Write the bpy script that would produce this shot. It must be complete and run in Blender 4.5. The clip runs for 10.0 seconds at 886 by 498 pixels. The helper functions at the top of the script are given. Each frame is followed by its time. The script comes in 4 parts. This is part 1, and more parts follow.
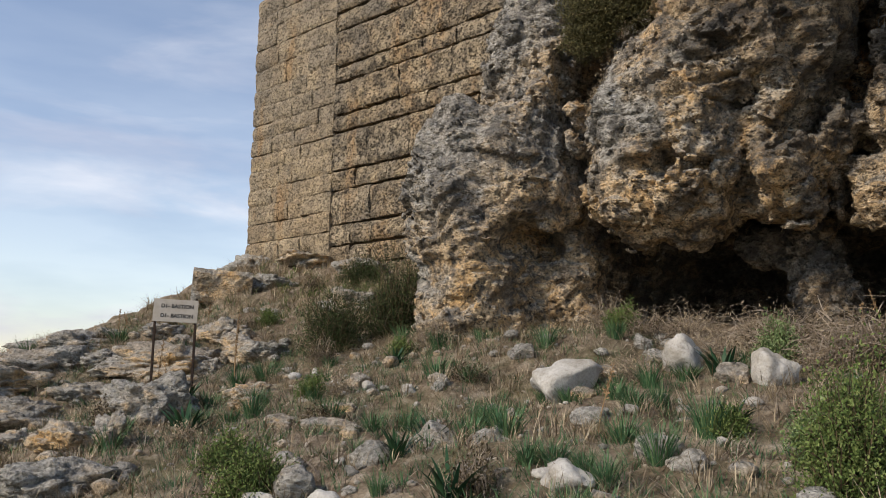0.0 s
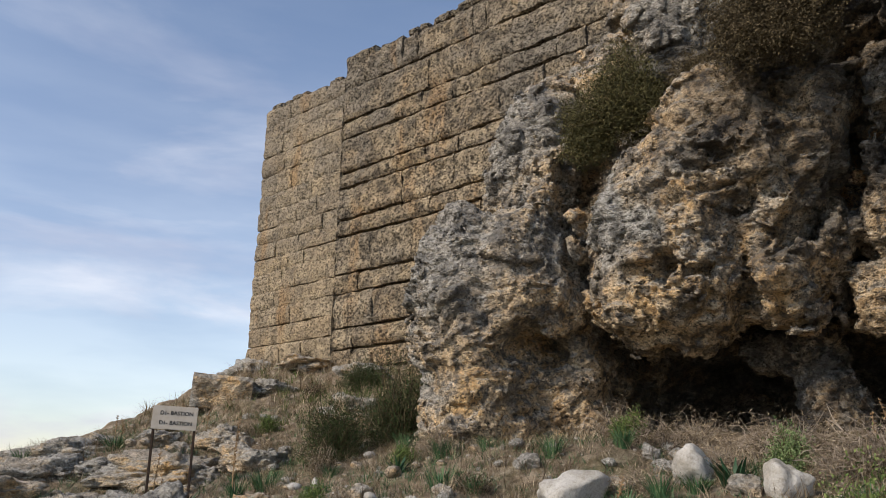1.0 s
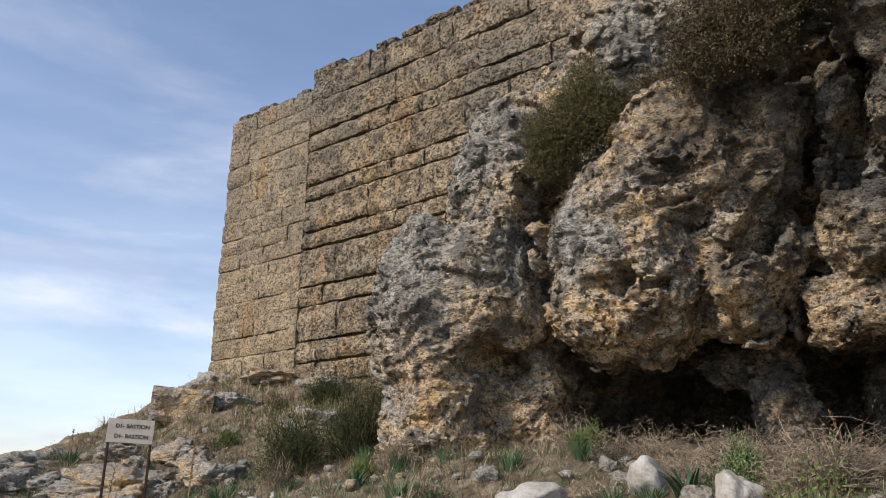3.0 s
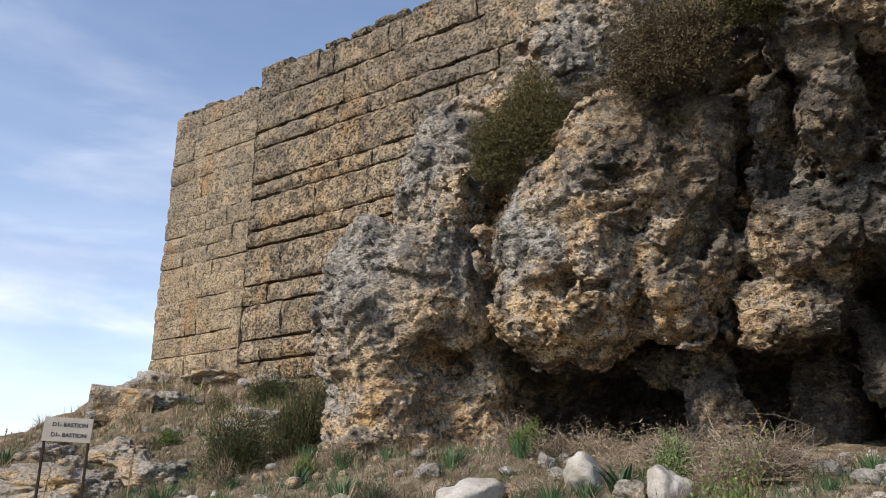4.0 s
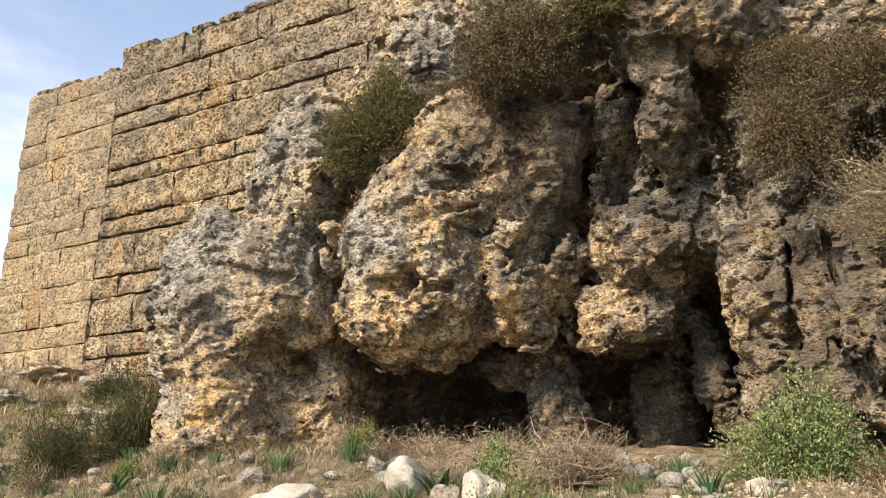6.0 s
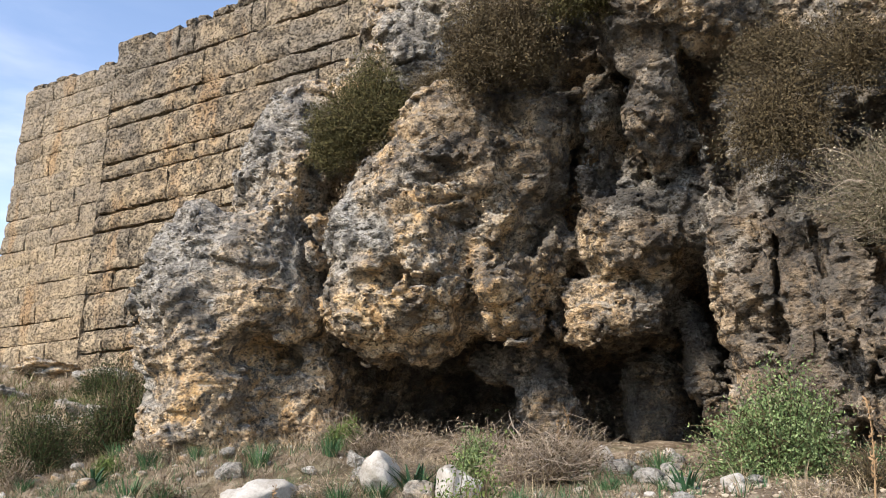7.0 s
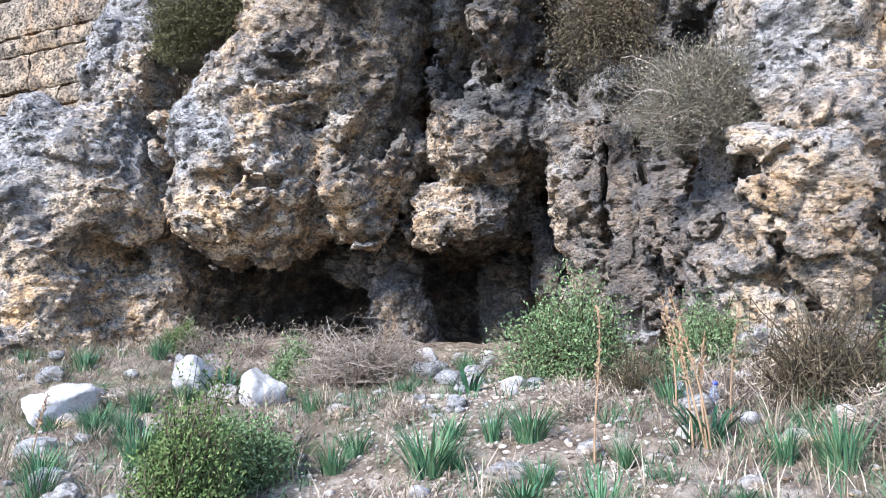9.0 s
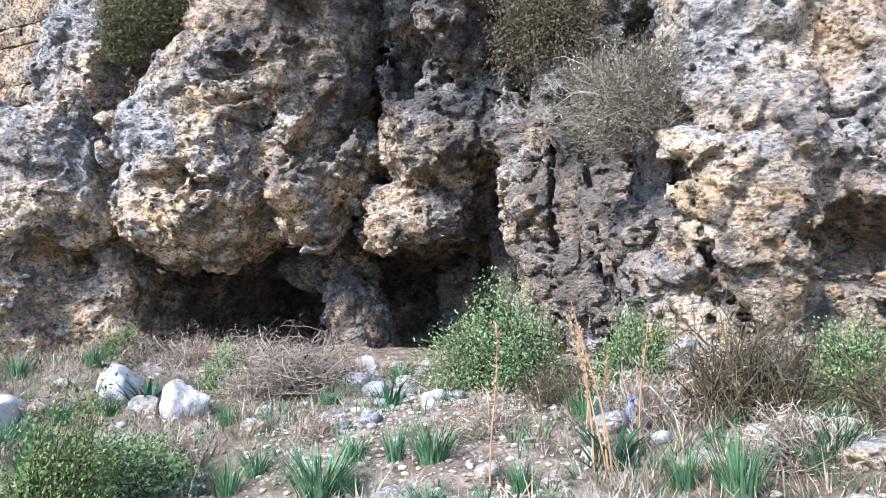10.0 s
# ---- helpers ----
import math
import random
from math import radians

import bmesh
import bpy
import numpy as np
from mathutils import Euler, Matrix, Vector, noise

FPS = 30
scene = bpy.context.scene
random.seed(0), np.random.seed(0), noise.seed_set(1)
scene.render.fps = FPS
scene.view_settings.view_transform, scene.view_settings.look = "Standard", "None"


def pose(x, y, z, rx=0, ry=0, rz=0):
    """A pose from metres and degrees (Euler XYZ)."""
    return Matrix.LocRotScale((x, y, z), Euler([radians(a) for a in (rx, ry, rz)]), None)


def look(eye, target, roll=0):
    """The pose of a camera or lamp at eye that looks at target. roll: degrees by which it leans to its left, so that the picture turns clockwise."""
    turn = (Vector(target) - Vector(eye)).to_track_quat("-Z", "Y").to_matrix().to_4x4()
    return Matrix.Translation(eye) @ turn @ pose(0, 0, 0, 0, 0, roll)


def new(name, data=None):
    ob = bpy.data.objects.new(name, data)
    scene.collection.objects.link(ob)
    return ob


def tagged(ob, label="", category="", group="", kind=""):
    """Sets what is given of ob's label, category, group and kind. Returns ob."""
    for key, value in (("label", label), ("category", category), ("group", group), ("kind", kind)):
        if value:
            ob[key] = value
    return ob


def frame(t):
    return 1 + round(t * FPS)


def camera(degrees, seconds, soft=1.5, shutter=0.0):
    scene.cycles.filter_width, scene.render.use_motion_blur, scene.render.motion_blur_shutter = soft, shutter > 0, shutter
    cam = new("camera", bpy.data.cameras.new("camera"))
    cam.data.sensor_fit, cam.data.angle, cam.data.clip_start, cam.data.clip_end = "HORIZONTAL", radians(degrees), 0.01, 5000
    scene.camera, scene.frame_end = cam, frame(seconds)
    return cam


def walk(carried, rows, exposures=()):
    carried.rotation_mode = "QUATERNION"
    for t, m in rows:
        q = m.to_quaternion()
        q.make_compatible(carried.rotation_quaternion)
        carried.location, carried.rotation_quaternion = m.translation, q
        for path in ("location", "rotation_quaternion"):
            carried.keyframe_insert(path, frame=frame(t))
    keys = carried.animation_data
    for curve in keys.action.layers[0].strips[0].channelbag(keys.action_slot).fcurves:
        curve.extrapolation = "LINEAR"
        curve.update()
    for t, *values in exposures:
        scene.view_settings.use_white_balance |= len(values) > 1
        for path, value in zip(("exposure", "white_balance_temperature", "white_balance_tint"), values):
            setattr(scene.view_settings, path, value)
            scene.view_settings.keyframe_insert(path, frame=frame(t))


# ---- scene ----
cam = camera(58.6, 10.0, soft=1.0)
METRES, EYE, TILT, LEAN, TURN = 3.0, 1.5, 0.0, 0.0, 41.4
ROWS = [
    (0.0, 0.0, 0.0, 0.0, -0.12, 8.59, -0.78),
    (0.5, -0.0015, -0.0105, 0.0145, -0.06, 12.73, -0.75),
    (1.0, -0.0112, -0.0125, 0.0127, -0.08, 15.97, -0.82),
    (1.5, -0.0108, -0.0078, 0.0076, -0.17, 16.71, -0.8),
    (2.0, 0.0077, -0.0005, 0.0065, -0.5, 16.81, -0.73),
    (2.5, 0.0249, -0.0039, 0.0104, -0.91, 16.91, -0.69),
    (4.0, 0.0244, -0.0569, -0.0107, -6.23, 17.17, -0.29),
    (4.5, 0.0919, -0.0753, -0.0053, -7.57, 17.19, -0.12),
    (5.0, 0.1317, -0.0772, 0.0005, -8.94, 17.19, -0.1),
    (5.5, 0.1802, -0.0501, 0.0037, -11.42, 17.1, 0.06),
    (6.0, 0.2259, -0.0255, 0.01, -14.14, 17.04, 0.29),
    (7.5, 0.3974, -0.0163, 0.0114, -13.25, 16.22, 0.27),
    (8.0, 0.4838, -0.04, -0.0005, -14.72, 13.63, 0.4),
    (8.5, 0.5667, -0.0774, 0.0192, -16.51, 10.24, 0.51),
    (9.0, 0.6478, -0.076, 0.0324, -18.56, 9.34, 0.7),
    (9.5, 0.7313, -0.06, 0.0574, -18.85, 9.25, 0.74),
    (10.0, 0.8399, -0.0743, 0.0669, -18.63, 9.11, 0.73),
]
EXPOSURES = [(0.0, -0.10, 7000, 13), (2.5, -0.02, 6750, 14), (4.5, 0.26, 6800, 13), (5.5, 0.6, 7450, 13), (6.0, 0.94, 8200, 13), (7.5, 0.65, 5950, 14), (8.0, 0.75, 5700, 16), (8.5, 1.15, 5450, 17), (9.0, 1.34, 5350, 17), (10.0, 1.48, 5350, 17)]
walk(cam, [(t, pose(0, 0, EYE, TILT, LEAN, TURN) @ pose(METRES * x, METRES * y, METRES * z, 90 + pitch, roll, yaw)) for t, x, y, z, yaw, pitch, roll in ROWS], EXPOSURES)

# ---------------------------------------------------------------- light
SUN_AZ, SUN_EL = radians(195), radians(37)      # compass angle from +y, clockwise
world = bpy.data.worlds.new("world")
scene.world = world
world.use_nodes = True
wn, wl = world.node_tree.nodes, world.node_tree.links
wn.clear()


def wnode(kind, **props):
    n = wn.new(kind)
    for k, v in props.items():
        n.inputs[k].default_value = v
    return n


sky = wn.new("ShaderNodeTexSky")
sky.sky_type = "NISHITA"
sky.sun_disc = False
sky.sun_elevation, sky.sun_rotation = SUN_EL, SUN_AZ
sky.air_density, sky.dust_density, sky.ozone_density = 1.0, 0.25, 2.5
coord = wn.new("ShaderNodeTexCoord")
sep = wn.new("ShaderNodeSeparateXYZ")
wl.new(coord.outputs["Generated"], sep.inputs[0])
# clouds lie in flat decks: stretch the noise along the horizon
cmap = wn.new("ShaderNodeMapping")
cmap.inputs["Scale"].default_value = (1.6, 1.6, 7.0)
cmap.inputs["Location"].default_value = (0.35, 0.2, 0.42)
wl.new(coord.outputs["Generated"], cmap.inputs[0])
cnoise = wnode("ShaderNodeTexNoise", Scale=1.5, Detail=7.0, Roughness=0.55, Distortion=0.35)
wl.new(cmap.outputs[0], cnoise.inputs["Vector"])
cramp = wn.new("ShaderNodeValToRGB")
cramp.color_ramp.elements[0].position, cramp.color_ramp.elements[1].position = 0.39, 0.68
wl.new(cnoise.outputs["Fac"], cramp.inputs[0])
# more haze and cloud low down, a clearer blue higher up
low = wn.new("ShaderNodeMapRange")
low.inputs["From Min"].default_value, low.inputs["From Max"].default_value = 0.02, 0.55
low.inputs["To Min"].default_value, low.inputs["To Max"].default_value = 1.0, 0.12
wl.new(sep.outputs["Z"], low.inputs["Value"])
cfac = wn.new("ShaderNodeMath")
cfac.operation = "MULTIPLY"
wl.new(cramp.outputs[0], cfac.inputs[0])
wl.new(low.outputs[0], cfac.inputs[1])
haze = wn.new("ShaderNodeMath")
haze.operation = "MULTIPLY_ADD"
haze.inputs[1].default_value, haze.inputs[2].default_value = 0.34, 0.0
wl.new(low.outputs[0], haze.inputs[0])
cmax = wn.new("ShaderNodeMath")
cmax.operation = "MAXIMUM"
wl.new(cfac.outputs[0], cmax.inputs[0])
wl.new(haze.outputs[0], cmax.inputs[1])
shade = wnode("ShaderNodeTexNoise", Scale=2.3, Detail=4.0)
wl.new(cmap.outputs[0], shade.inputs["Vector"])
ccol = wn.new("ShaderNodeValToRGB")
ccol.color_ramp.elements[0].position, ccol.color_ramp.elements[0].color = 0.38, (0.52, 0.55, 0.68, 1)
ccol.color_ramp.elements[1].position, ccol.color_ramp.elements[1].color = 0.60, (0.84, 0.87, 0.95, 1)
wl.new(shade.outputs["Fac"], ccol.inputs[0])
bg_sky, bg_cloud = wnode("ShaderNodeBackground", Strength=0.18), wnode("ShaderNodeBackground", Strength=1.3)
wl.new(sky.outputs[0], bg_sky.inputs["Color"])
wl.new(ccol.outputs[0], bg_cloud.inputs["Color"])
wmix, wout = wn.new("ShaderNodeMixShader"), wn.new("ShaderNodeOutputWorld")
wl.new(cmax.outputs[0], wmix.inputs[0])
wl.new(bg_sky.outputs[0], wmix.inputs[1])
wl.new(bg_cloud.outputs[0], wmix.inputs[2])
wl.new(wmix.outputs[0], wout.inputs[0])

sun_dir = Vector((math.sin(SUN_AZ) * math.cos(SUN_EL), math.cos(SUN_AZ) * math.cos(SUN_EL), math.sin(SUN_EL)))
sun = new("sun", bpy.data.lights.new("sun", "SUN"))
sun.data.energy, sun.data.angle, sun.data.color = 3.9, radians(12), (1.0, 0.91, 0.78)
sun.matrix_world = look(sun_dir * 60, (0, 0, 0))


# ---------------------------------------------------------------- materials
class Mat:
    """A small builder of node materials in object or generated space."""

    def __init__(self, name, rough=0.9, spec=0.25):
        self.m = bpy.data.materials.new(name)
        self.m.use_nodes = True
        self.n, self.l = self.m.node_tree.nodes, self.m.node_tree.links
        self.b = self.n["Principled BSDF"]
        self.b.inputs["Roughness"].default_value = rough
        self.b.inputs["Specular IOR Level"].default_value = spec
        self.geo = self.n.new("ShaderNodeNewGeometry")
        self.pos = self.geo.outputs["Position"]

    def mapped(self, scale, shift=(0, 0, 0)):
        k = self.n.new("ShaderNodeMapping")
        k.inputs["Scale"].default_value, k.inputs["Location"].default_value = scale, shift
        self.l.new(self.pos, k.inputs[0])
        return k.outputs[0]

    def noise(self, scale, detail=5.0, rough=0.6, vec=None, distort=0.0):
        k = self.n.new("ShaderNodeTexNoise")
        k.inputs["Scale"].default_value, k.inputs["Detail"].default_value = scale, detail
        k.inputs["Roughness"].default_value, k.inputs["Distortion"].default_value = rough, distort
        self.l.new(vec or self.pos, k.inputs["Vector"])
        return k.outputs["Fac"]

    def voronoi(self, scale, vec=None, feature="F1", out="Distance"):
        k = self.n.new("ShaderNodeTexVoronoi")
        k.feature = feature
        k.inputs["Scale"].default_value = scale
        self.l.new(vec or self.pos, k.inputs["Vector"])
        return k.outputs[out]

    def ramp(self, fac, *stops):
        k = self.n.new("ShaderNodeValToRGB")
        e = k.color_ramp.elements
        while len(e) < len(stops):
            e.new(0.5)
        for el, (p, c) in zip(e, stops):
            el.position = p
            el.color = (*c, 1) if isinstance(c, tuple) else (c, c, c, 1)
        self.l.new(fac, k.inputs[0])
        return k.outputs[0]

    def mix(self, fac, a, b, mode="MIX"):
        k = self.n.new("ShaderNodeMix")
        k.data_type, k.blend_type = "RGBA", mode
        for v, sock in ((fac, k.inputs[0]), (a, k.inputs[6]), (b, k.inputs[7])):
            if isinstance(v, (int, float)):
                sock.default_value = v
            elif isinstance(v, tuple):
                sock.default_value = (*v, 1)
            else:
                self.l.new(v, sock)
        return k.outputs[2]

    def math(self, op, a, b=0.0):
        k = self.n.new("ShaderNodeMath")
        k.operation = op
        for v, sock in ((a, k.inputs[0]), (b, k.inputs[1])):
            if isinstance(v, (int, float)):
                sock.default_value = v
            else:
                self.l.new(v, sock)
        return k.outputs[0]

    def random(self):
        k = self.n.new("ShaderNodeObjectInfo")
        return k.outputs["Random"]

    def island(self):
        return self.geo.outputs["Random Per Island"]

    def up(self):
        k = self.n.new("ShaderNodeSeparateXYZ")
        self.l.new(self.geo.outputs["Normal"], k.inputs[0])
        return k.outputs["Z"]

    def bump(self, height, strength=0.6, distance=0.03):
        k = self.n.new("ShaderNodeBump")
        k.inputs["Strength"].default_value, k.inputs["Distance"].default_value = strength, distance
        self.l.new(height, k.inputs["Height"])
        self.l.new(k.outputs[0], self.b.inputs["Normal"])

    def color(self, c):
        if isinstance(c, tuple):
            self.b.inputs["Base Color"].default_value = (*c, 1)
        else:
            self.l.new(c, self.b.inputs["Base Color"])
        return self.m


def rock_material(name, stains=True, pale=0.0, tone=1.0):
    k = Mat(name, 0.93, 0.2)
    big = k.noise(0.8, 6, 0.62, distort=0.6)
    mid = k.noise(3.0, 6, 0.68, distort=0.3)
    small = k.noise(11, 5, 0.7, k.mapped((1, 1, 1.6)))
    fine = k.noise(34, 5, 0.75)
    warm = k.ramp(mid, (0.30, (0.33, 0.20, 0.10)), (0.42, (0.68, 0.45, 0.22)), (0.54, (0.74, 0.57, 0.37)), (0.68, (0.42, 0.33, 0.23)))
    cold = k.ramp(small, (0.30, (0.20, 0.19, 0.165)), (0.45, (0.36, 0.345, 0.305)), (0.58, (0.47, 0.45, 0.405)), (0.70, (0.60, 0.58, 0.53)))
    shift = k.math("MULTIPLY", k.math("SUBTRACT", mid, 0.5), 2.2)

    def patch(x, y, z, r):
        d = k.n.new("ShaderNodeVectorMath")
        d.operation = "DISTANCE"
        k.l.new(k.pos, d.inputs[0])
        d.inputs[1].default_value = (x, y, z)
        v = k.math("ADD", k.math("DIVIDE", d.outputs["Value"], r), shift)
        return k.ramp(v, (0.45, 1.0), (1.0, 0.0))

    def most(*fs):
        out = fs[0]
        for f in fs[1:]:
            out = k.math("MAXIMUM", out, f)
        return out

    grey = k.ramp(big, (0.40 + pale, 1.0), (0.56 + pale, 0.0))
    if stains:
        ochre = most(patch(-5.8, 7.9, 2.1, 1.4), patch(-4.2, 8.3, 3.2, 1.1), patch(-6.0, 8.3, 2.6, 1.3), patch(-2.9, 8.7, 3.7, 0.8), patch(-3.4, 8.2, 4.3, 0.5), patch(-1.9, 9.5, 3.4, 0.6), patch(1.9, 6.9, 2.4, 1.2), patch(-2.4, 8.6, 5.4, 0.7), patch(-2.0, 8.9, 3.4, 0.9), patch(2.4, 7.0, 2.0, 1.2), patch(-5.3, 8.3, 5.1, 0.5), patch(-2.3, 8.6, 4.0, 0.7), patch(-3.4, 8.1, 4.6, 0.5))
        white = most(patch(-6.9, 7.4, 4.4, 1.6), patch(-6.6, 8.6, 6.4, 1.5), patch(1.7, 6.9, 3.9, 0.7), patch(1.2, 7.4, 3.0, 0.5), patch(-4.6, 8.0, 4.2, 0.5), patch(-3.8, 8.3, 7.2, 0.8))
        grey = k.math("MAXIMUM", k.math("MULTIPLY", grey, k.math("SUBTRACT", 1.0, ochre)), k.math("MULTIPLY", white, 0.95))
    c = k.mix(grey, warm, cold)
    crust = k.ramp(k.math("ADD", k.up(), shift), (0.25, 0.0), (0.65, 0.7))
    c = k.mix(crust, c, cold)
    if stains:
        # black streaks and darker rock; patches past y 11 paint in the caves' shade
        soot_and_shade = most(patch(-1.9, 9.1, 4.9, 0.8), patch(-1.0, 9.2, 4.4, 0.9), patch(-1.9, 8.4, 5.3, 0.8), patch(-2.3, 9.4, 4.3, 0.45), patch(-4.4, 11.2, 2.2, 3.0), patch(-1.4, 11.4, 2.3, 2.9), patch(-2.9, 11.4, 2.2, 2.6), patch(-2.5, 8.6, 4.0, 0.42), patch(-2.9, 8.5, 5.4, 0.6), patch(0.6, 8.4, 4.6, 1.1), patch(0.1, 8.9, 2.6, 1.0), patch(0.4, 8.6, 3.5, 0.9), patch(-1.2, 8.4, 6.5, 1.4), patch(-2.9, 8.1, 5.6, 1.0), patch(-0.8, 8.5, 5.4, 1.2), patch(-2.2, 8.5, 6.3, 1.3), patch(0.9, 7.9, 5.4, 1.2), patch(0.2, 8.3, 5.0, 1.8), patch(1.2, 7.8, 5.6, 1.4), patch(1.0, 7.8, 2.6, 0.8))
        c = k.mix(k.math("MULTIPLY", soot_and_shade, k.ramp(mid, (0.40, 0.95), (0.60, 0.45))), c, (0.06, 0.058, 0.056))
        brown = most(patch(0.3, 8.8, 3.3, 1.3), patch(0.9, 8.2, 3.4, 0.9), patch(0.9, 7.7, 2.8, 1.5), patch(2.6, 6.9, 2.4, 1.3), patch(0.2, 8.7, 2.8, 1.3), patch(3.4, 6.9, 4.4, 1.3), patch(2.2, 7.2, 5.0, 1.0))
        c = k.mix(k.math("MULTIPLY", brown, 0.55), c, k.mix(small, (0.11, 0.085, 0.06), (0.36, 0.275, 0.19)))
    specks = k.ramp(k.noise(7, 5, 0.7), (0.53, 0.0), (0.62, 0.85 if stains else 0.45))
    c = k.mix(specks, c, (0.10, 0.092, 0.08))
    crack = k.ramp(k.noise(15, 7, 0.8, k.mapped((1, 1, 1.5), (3, 8, 1))), (0.53, 0.0), (0.58, 0.88 if stains else 0.4))
    c = k.mix(crack, c, (0.075, 0.068, 0.056))
    blotch = k.ramp(k.noise(2.2, 6, 0.7, k.mapped((1, 1, 0.8), (9, 4, 3))), (0.48, 0.0), (0.58, 0.72 if stains else 0.3))
    c = k.mix(blotch, c, (0.12, 0.115, 0.105))
    pits = k.ramp(k.voronoi(15, k.mapped((1, 1, 1.7))), (0.10, 0.0), (0.45, 1.0))
    c = k.mix(0.65, c, k.ramp(pits, (0.0, 0.40), (0.55, 1.05)), "MULTIPLY")
    c = k.mix(0.8, c, k.ramp(fine, (0.32, 0.55), (0.50, 1.05), (0.66, 1.4)), "MULTIPLY")
    if tone != 1.0:
        c = k.mix(1.0, c, (tone, tone, tone), "MULTIPLY")
    h = k.math("ADD", k.math("MULTIPLY", small, 1.1), k.math("MULTIPLY", fine, 0.6))
    h = k.math("ADD", h, k.math("MULTIPLY", pits, 0.4))
    k.bump(h, 1.0, 0.07)
    return k.color(c)


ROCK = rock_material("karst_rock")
STONE = rock_material("limestone_boulder", False, 0.05, 1.05)


def block_material(name, soil=1.0):
    k = Mat(name, 0.92, 0.2)
    r = k.random()
    big = k.noise(0.5, 6, 0.65, distort=0.5)
    mid = k.noise(2.6, 7, 0.72, distort=0.4)
    small = k.noise(12, 6, 0.75)
    fine = k.noise(40, 4, 0.75)
    tone = k.ramp(r, (0.0, (0.49, 0.37, 0.23)), (0.35, (0.58, 0.46, 0.30)), (0.65, (0.54, 0.44, 0.30)), (1.0, (0.62, 0.47, 0.28)))
    c = k.mix(k.ramp(mid, (0.38, 0.0), (0.62, 0.8)), tone, (0.25, 0.205, 0.145))
    c = k.mix(k.ramp(big, (0.46, 0.0), (0.60, 0.55 * soil)), c, (0.22, 0.20, 0.165))
    high = k.n.new("ShaderNodeSeparateXYZ")
    k.l.new(k.pos, high.inputs[0])
    crust = k.ramp(k.math("ADD", k.math("DIVIDE", high.outputs["Z"], 12.0), k.math("MULTIPLY", k.math("SUBTRACT", big, 0.5), 1.2)), (0.62, 0.0), (0.95, 0.6))
    c = k.mix(crust, c, (0.25, 0.225, 0.185))
    rust = k.ramp(k.noise(0.9, 4, 0.6, k.mapped((1.6, 1, 0.5), (3, 0, 1))), (0.58, 0.0), (0.68, 0.5))
    c = k.mix(rust, c, (0.46, 0.28, 0.13))
    grime = k.ramp(k.noise(5, 7, 0.78, k.mapped((1, 1, 1), (7, 2, 5))), (0.48 + 0.05 * (1 - soil), 0.0), (0.57 + 0.05 * (1 - soil), 0.8 * soil))
    c = k.mix(grime, c, (0.10, 0.085, 0.065))
    pits = k.ramp(k.noise(17, 4, 0.6, k.mapped((1, 1, 1.3))), (0.41, 0.20 + 0.3 * (1 - soil)), (0.49, 1.0))
    c = k.mix(0.9, c, pits, "MULTIPLY")
    c = k.mix(0.9, c, k.ramp(fine, (0.32, 0.5), (0.5, 1.0), (0.66, 1.3)), "MULTIPLY")
    k.bump(k.math("ADD", k.math("MULTIPLY", pits, 0.6), k.math("ADD", small, mid)), 1.0, 0.06)
    return k.color(c)


BLOCK = block_material("ashlar_stone")
BLOCK_CLEAN = block_material("fresher_ashlar_stone", 0.45)


def soil_material():
    k = Mat("stony_soil", 0.96, 0.15)
    big, mid, fine = k.noise(0.7, 5, 0.6), k.noise(4.5, 6, 0.7), k.noise(38, 5, 0.7)
    c = k.ramp(mid, (0.30, (0.08, 0.06, 0.04)), (0.46, (0.19, 0.145, 0.10)), (0.58, (0.33, 0.27, 0.195)), (0.72, (0.50, 0.44, 0.35)))
    c = k.mix(k.ramp(big, (0.50, 0.0), (0.66, 0.55)), c, (0.12, 0.13, 0.055))
    c = k.mix(0.7, c, k.ramp(fine, (0.3, 0.45), (0.65, 1.3)), "MULTIPLY")
    k.bump(k.math("ADD", k.math("MULTIPLY", fine, 0.5), mid), 1.0, 0.06)
    return k.color(c)


SOIL = soil_material()


# ---------------------------------------------------------------- building helpers
def mesh_from(name, verts, faces, mat, smooth=True):
    me = bpy.data.meshes.new(name)
    me.from_pydata([tuple(v) for v in verts], [], [tuple(f) for f in faces])
    if smooth:
        me.polygons.foreach_set("use_smooth", np.ones(len(me.polygons), dtype=bool))
    me.materials.append(mat)
    me.update()
    return me


def fast_mesh(name, verts, faces, mat, smooth=True):
    """A mesh of quads or triangles from arrays."""
    verts, faces = np.asarray(verts, np.float32), np.asarray(faces, np.int32)
    me = bpy.data.meshes.new(name)
    n, k = faces.shape
    me.vertices.add(len(verts))
    me.vertices.foreach_set("co", verts.ravel())
    me.loops.add(n * k)
    me.loops.foreach_set("vertex_index", faces.ravel())
    me.polygons.add(n)
    me.polygons.foreach_set("loop_start", np.arange(0, n * k, k, dtype=np.int32))
    me.polygons.foreach_set("use_smooth", np.full(n, smooth, dtype=bool))
    me.materials.append(mat)
    me.update(calc_edges=True)
    return me


def empty(name, m=None):
    ob = new(name)
    if m is not None:
        ob.matrix_world = m
    ob.empty_display_size = 0.1
    return ob


def under(name, me, parent, m=None, label=""):
    """One mesh object as a part of a thing."""
    ob = new(name, me)
    ob.parent = parent
    if m is not None:
        ob.matrix_basis = m
    return tagged(ob, label)


LATTICE = np.random.RandomState(12).uniform(-1, 1, 64 ** 3).astype(np.float32)


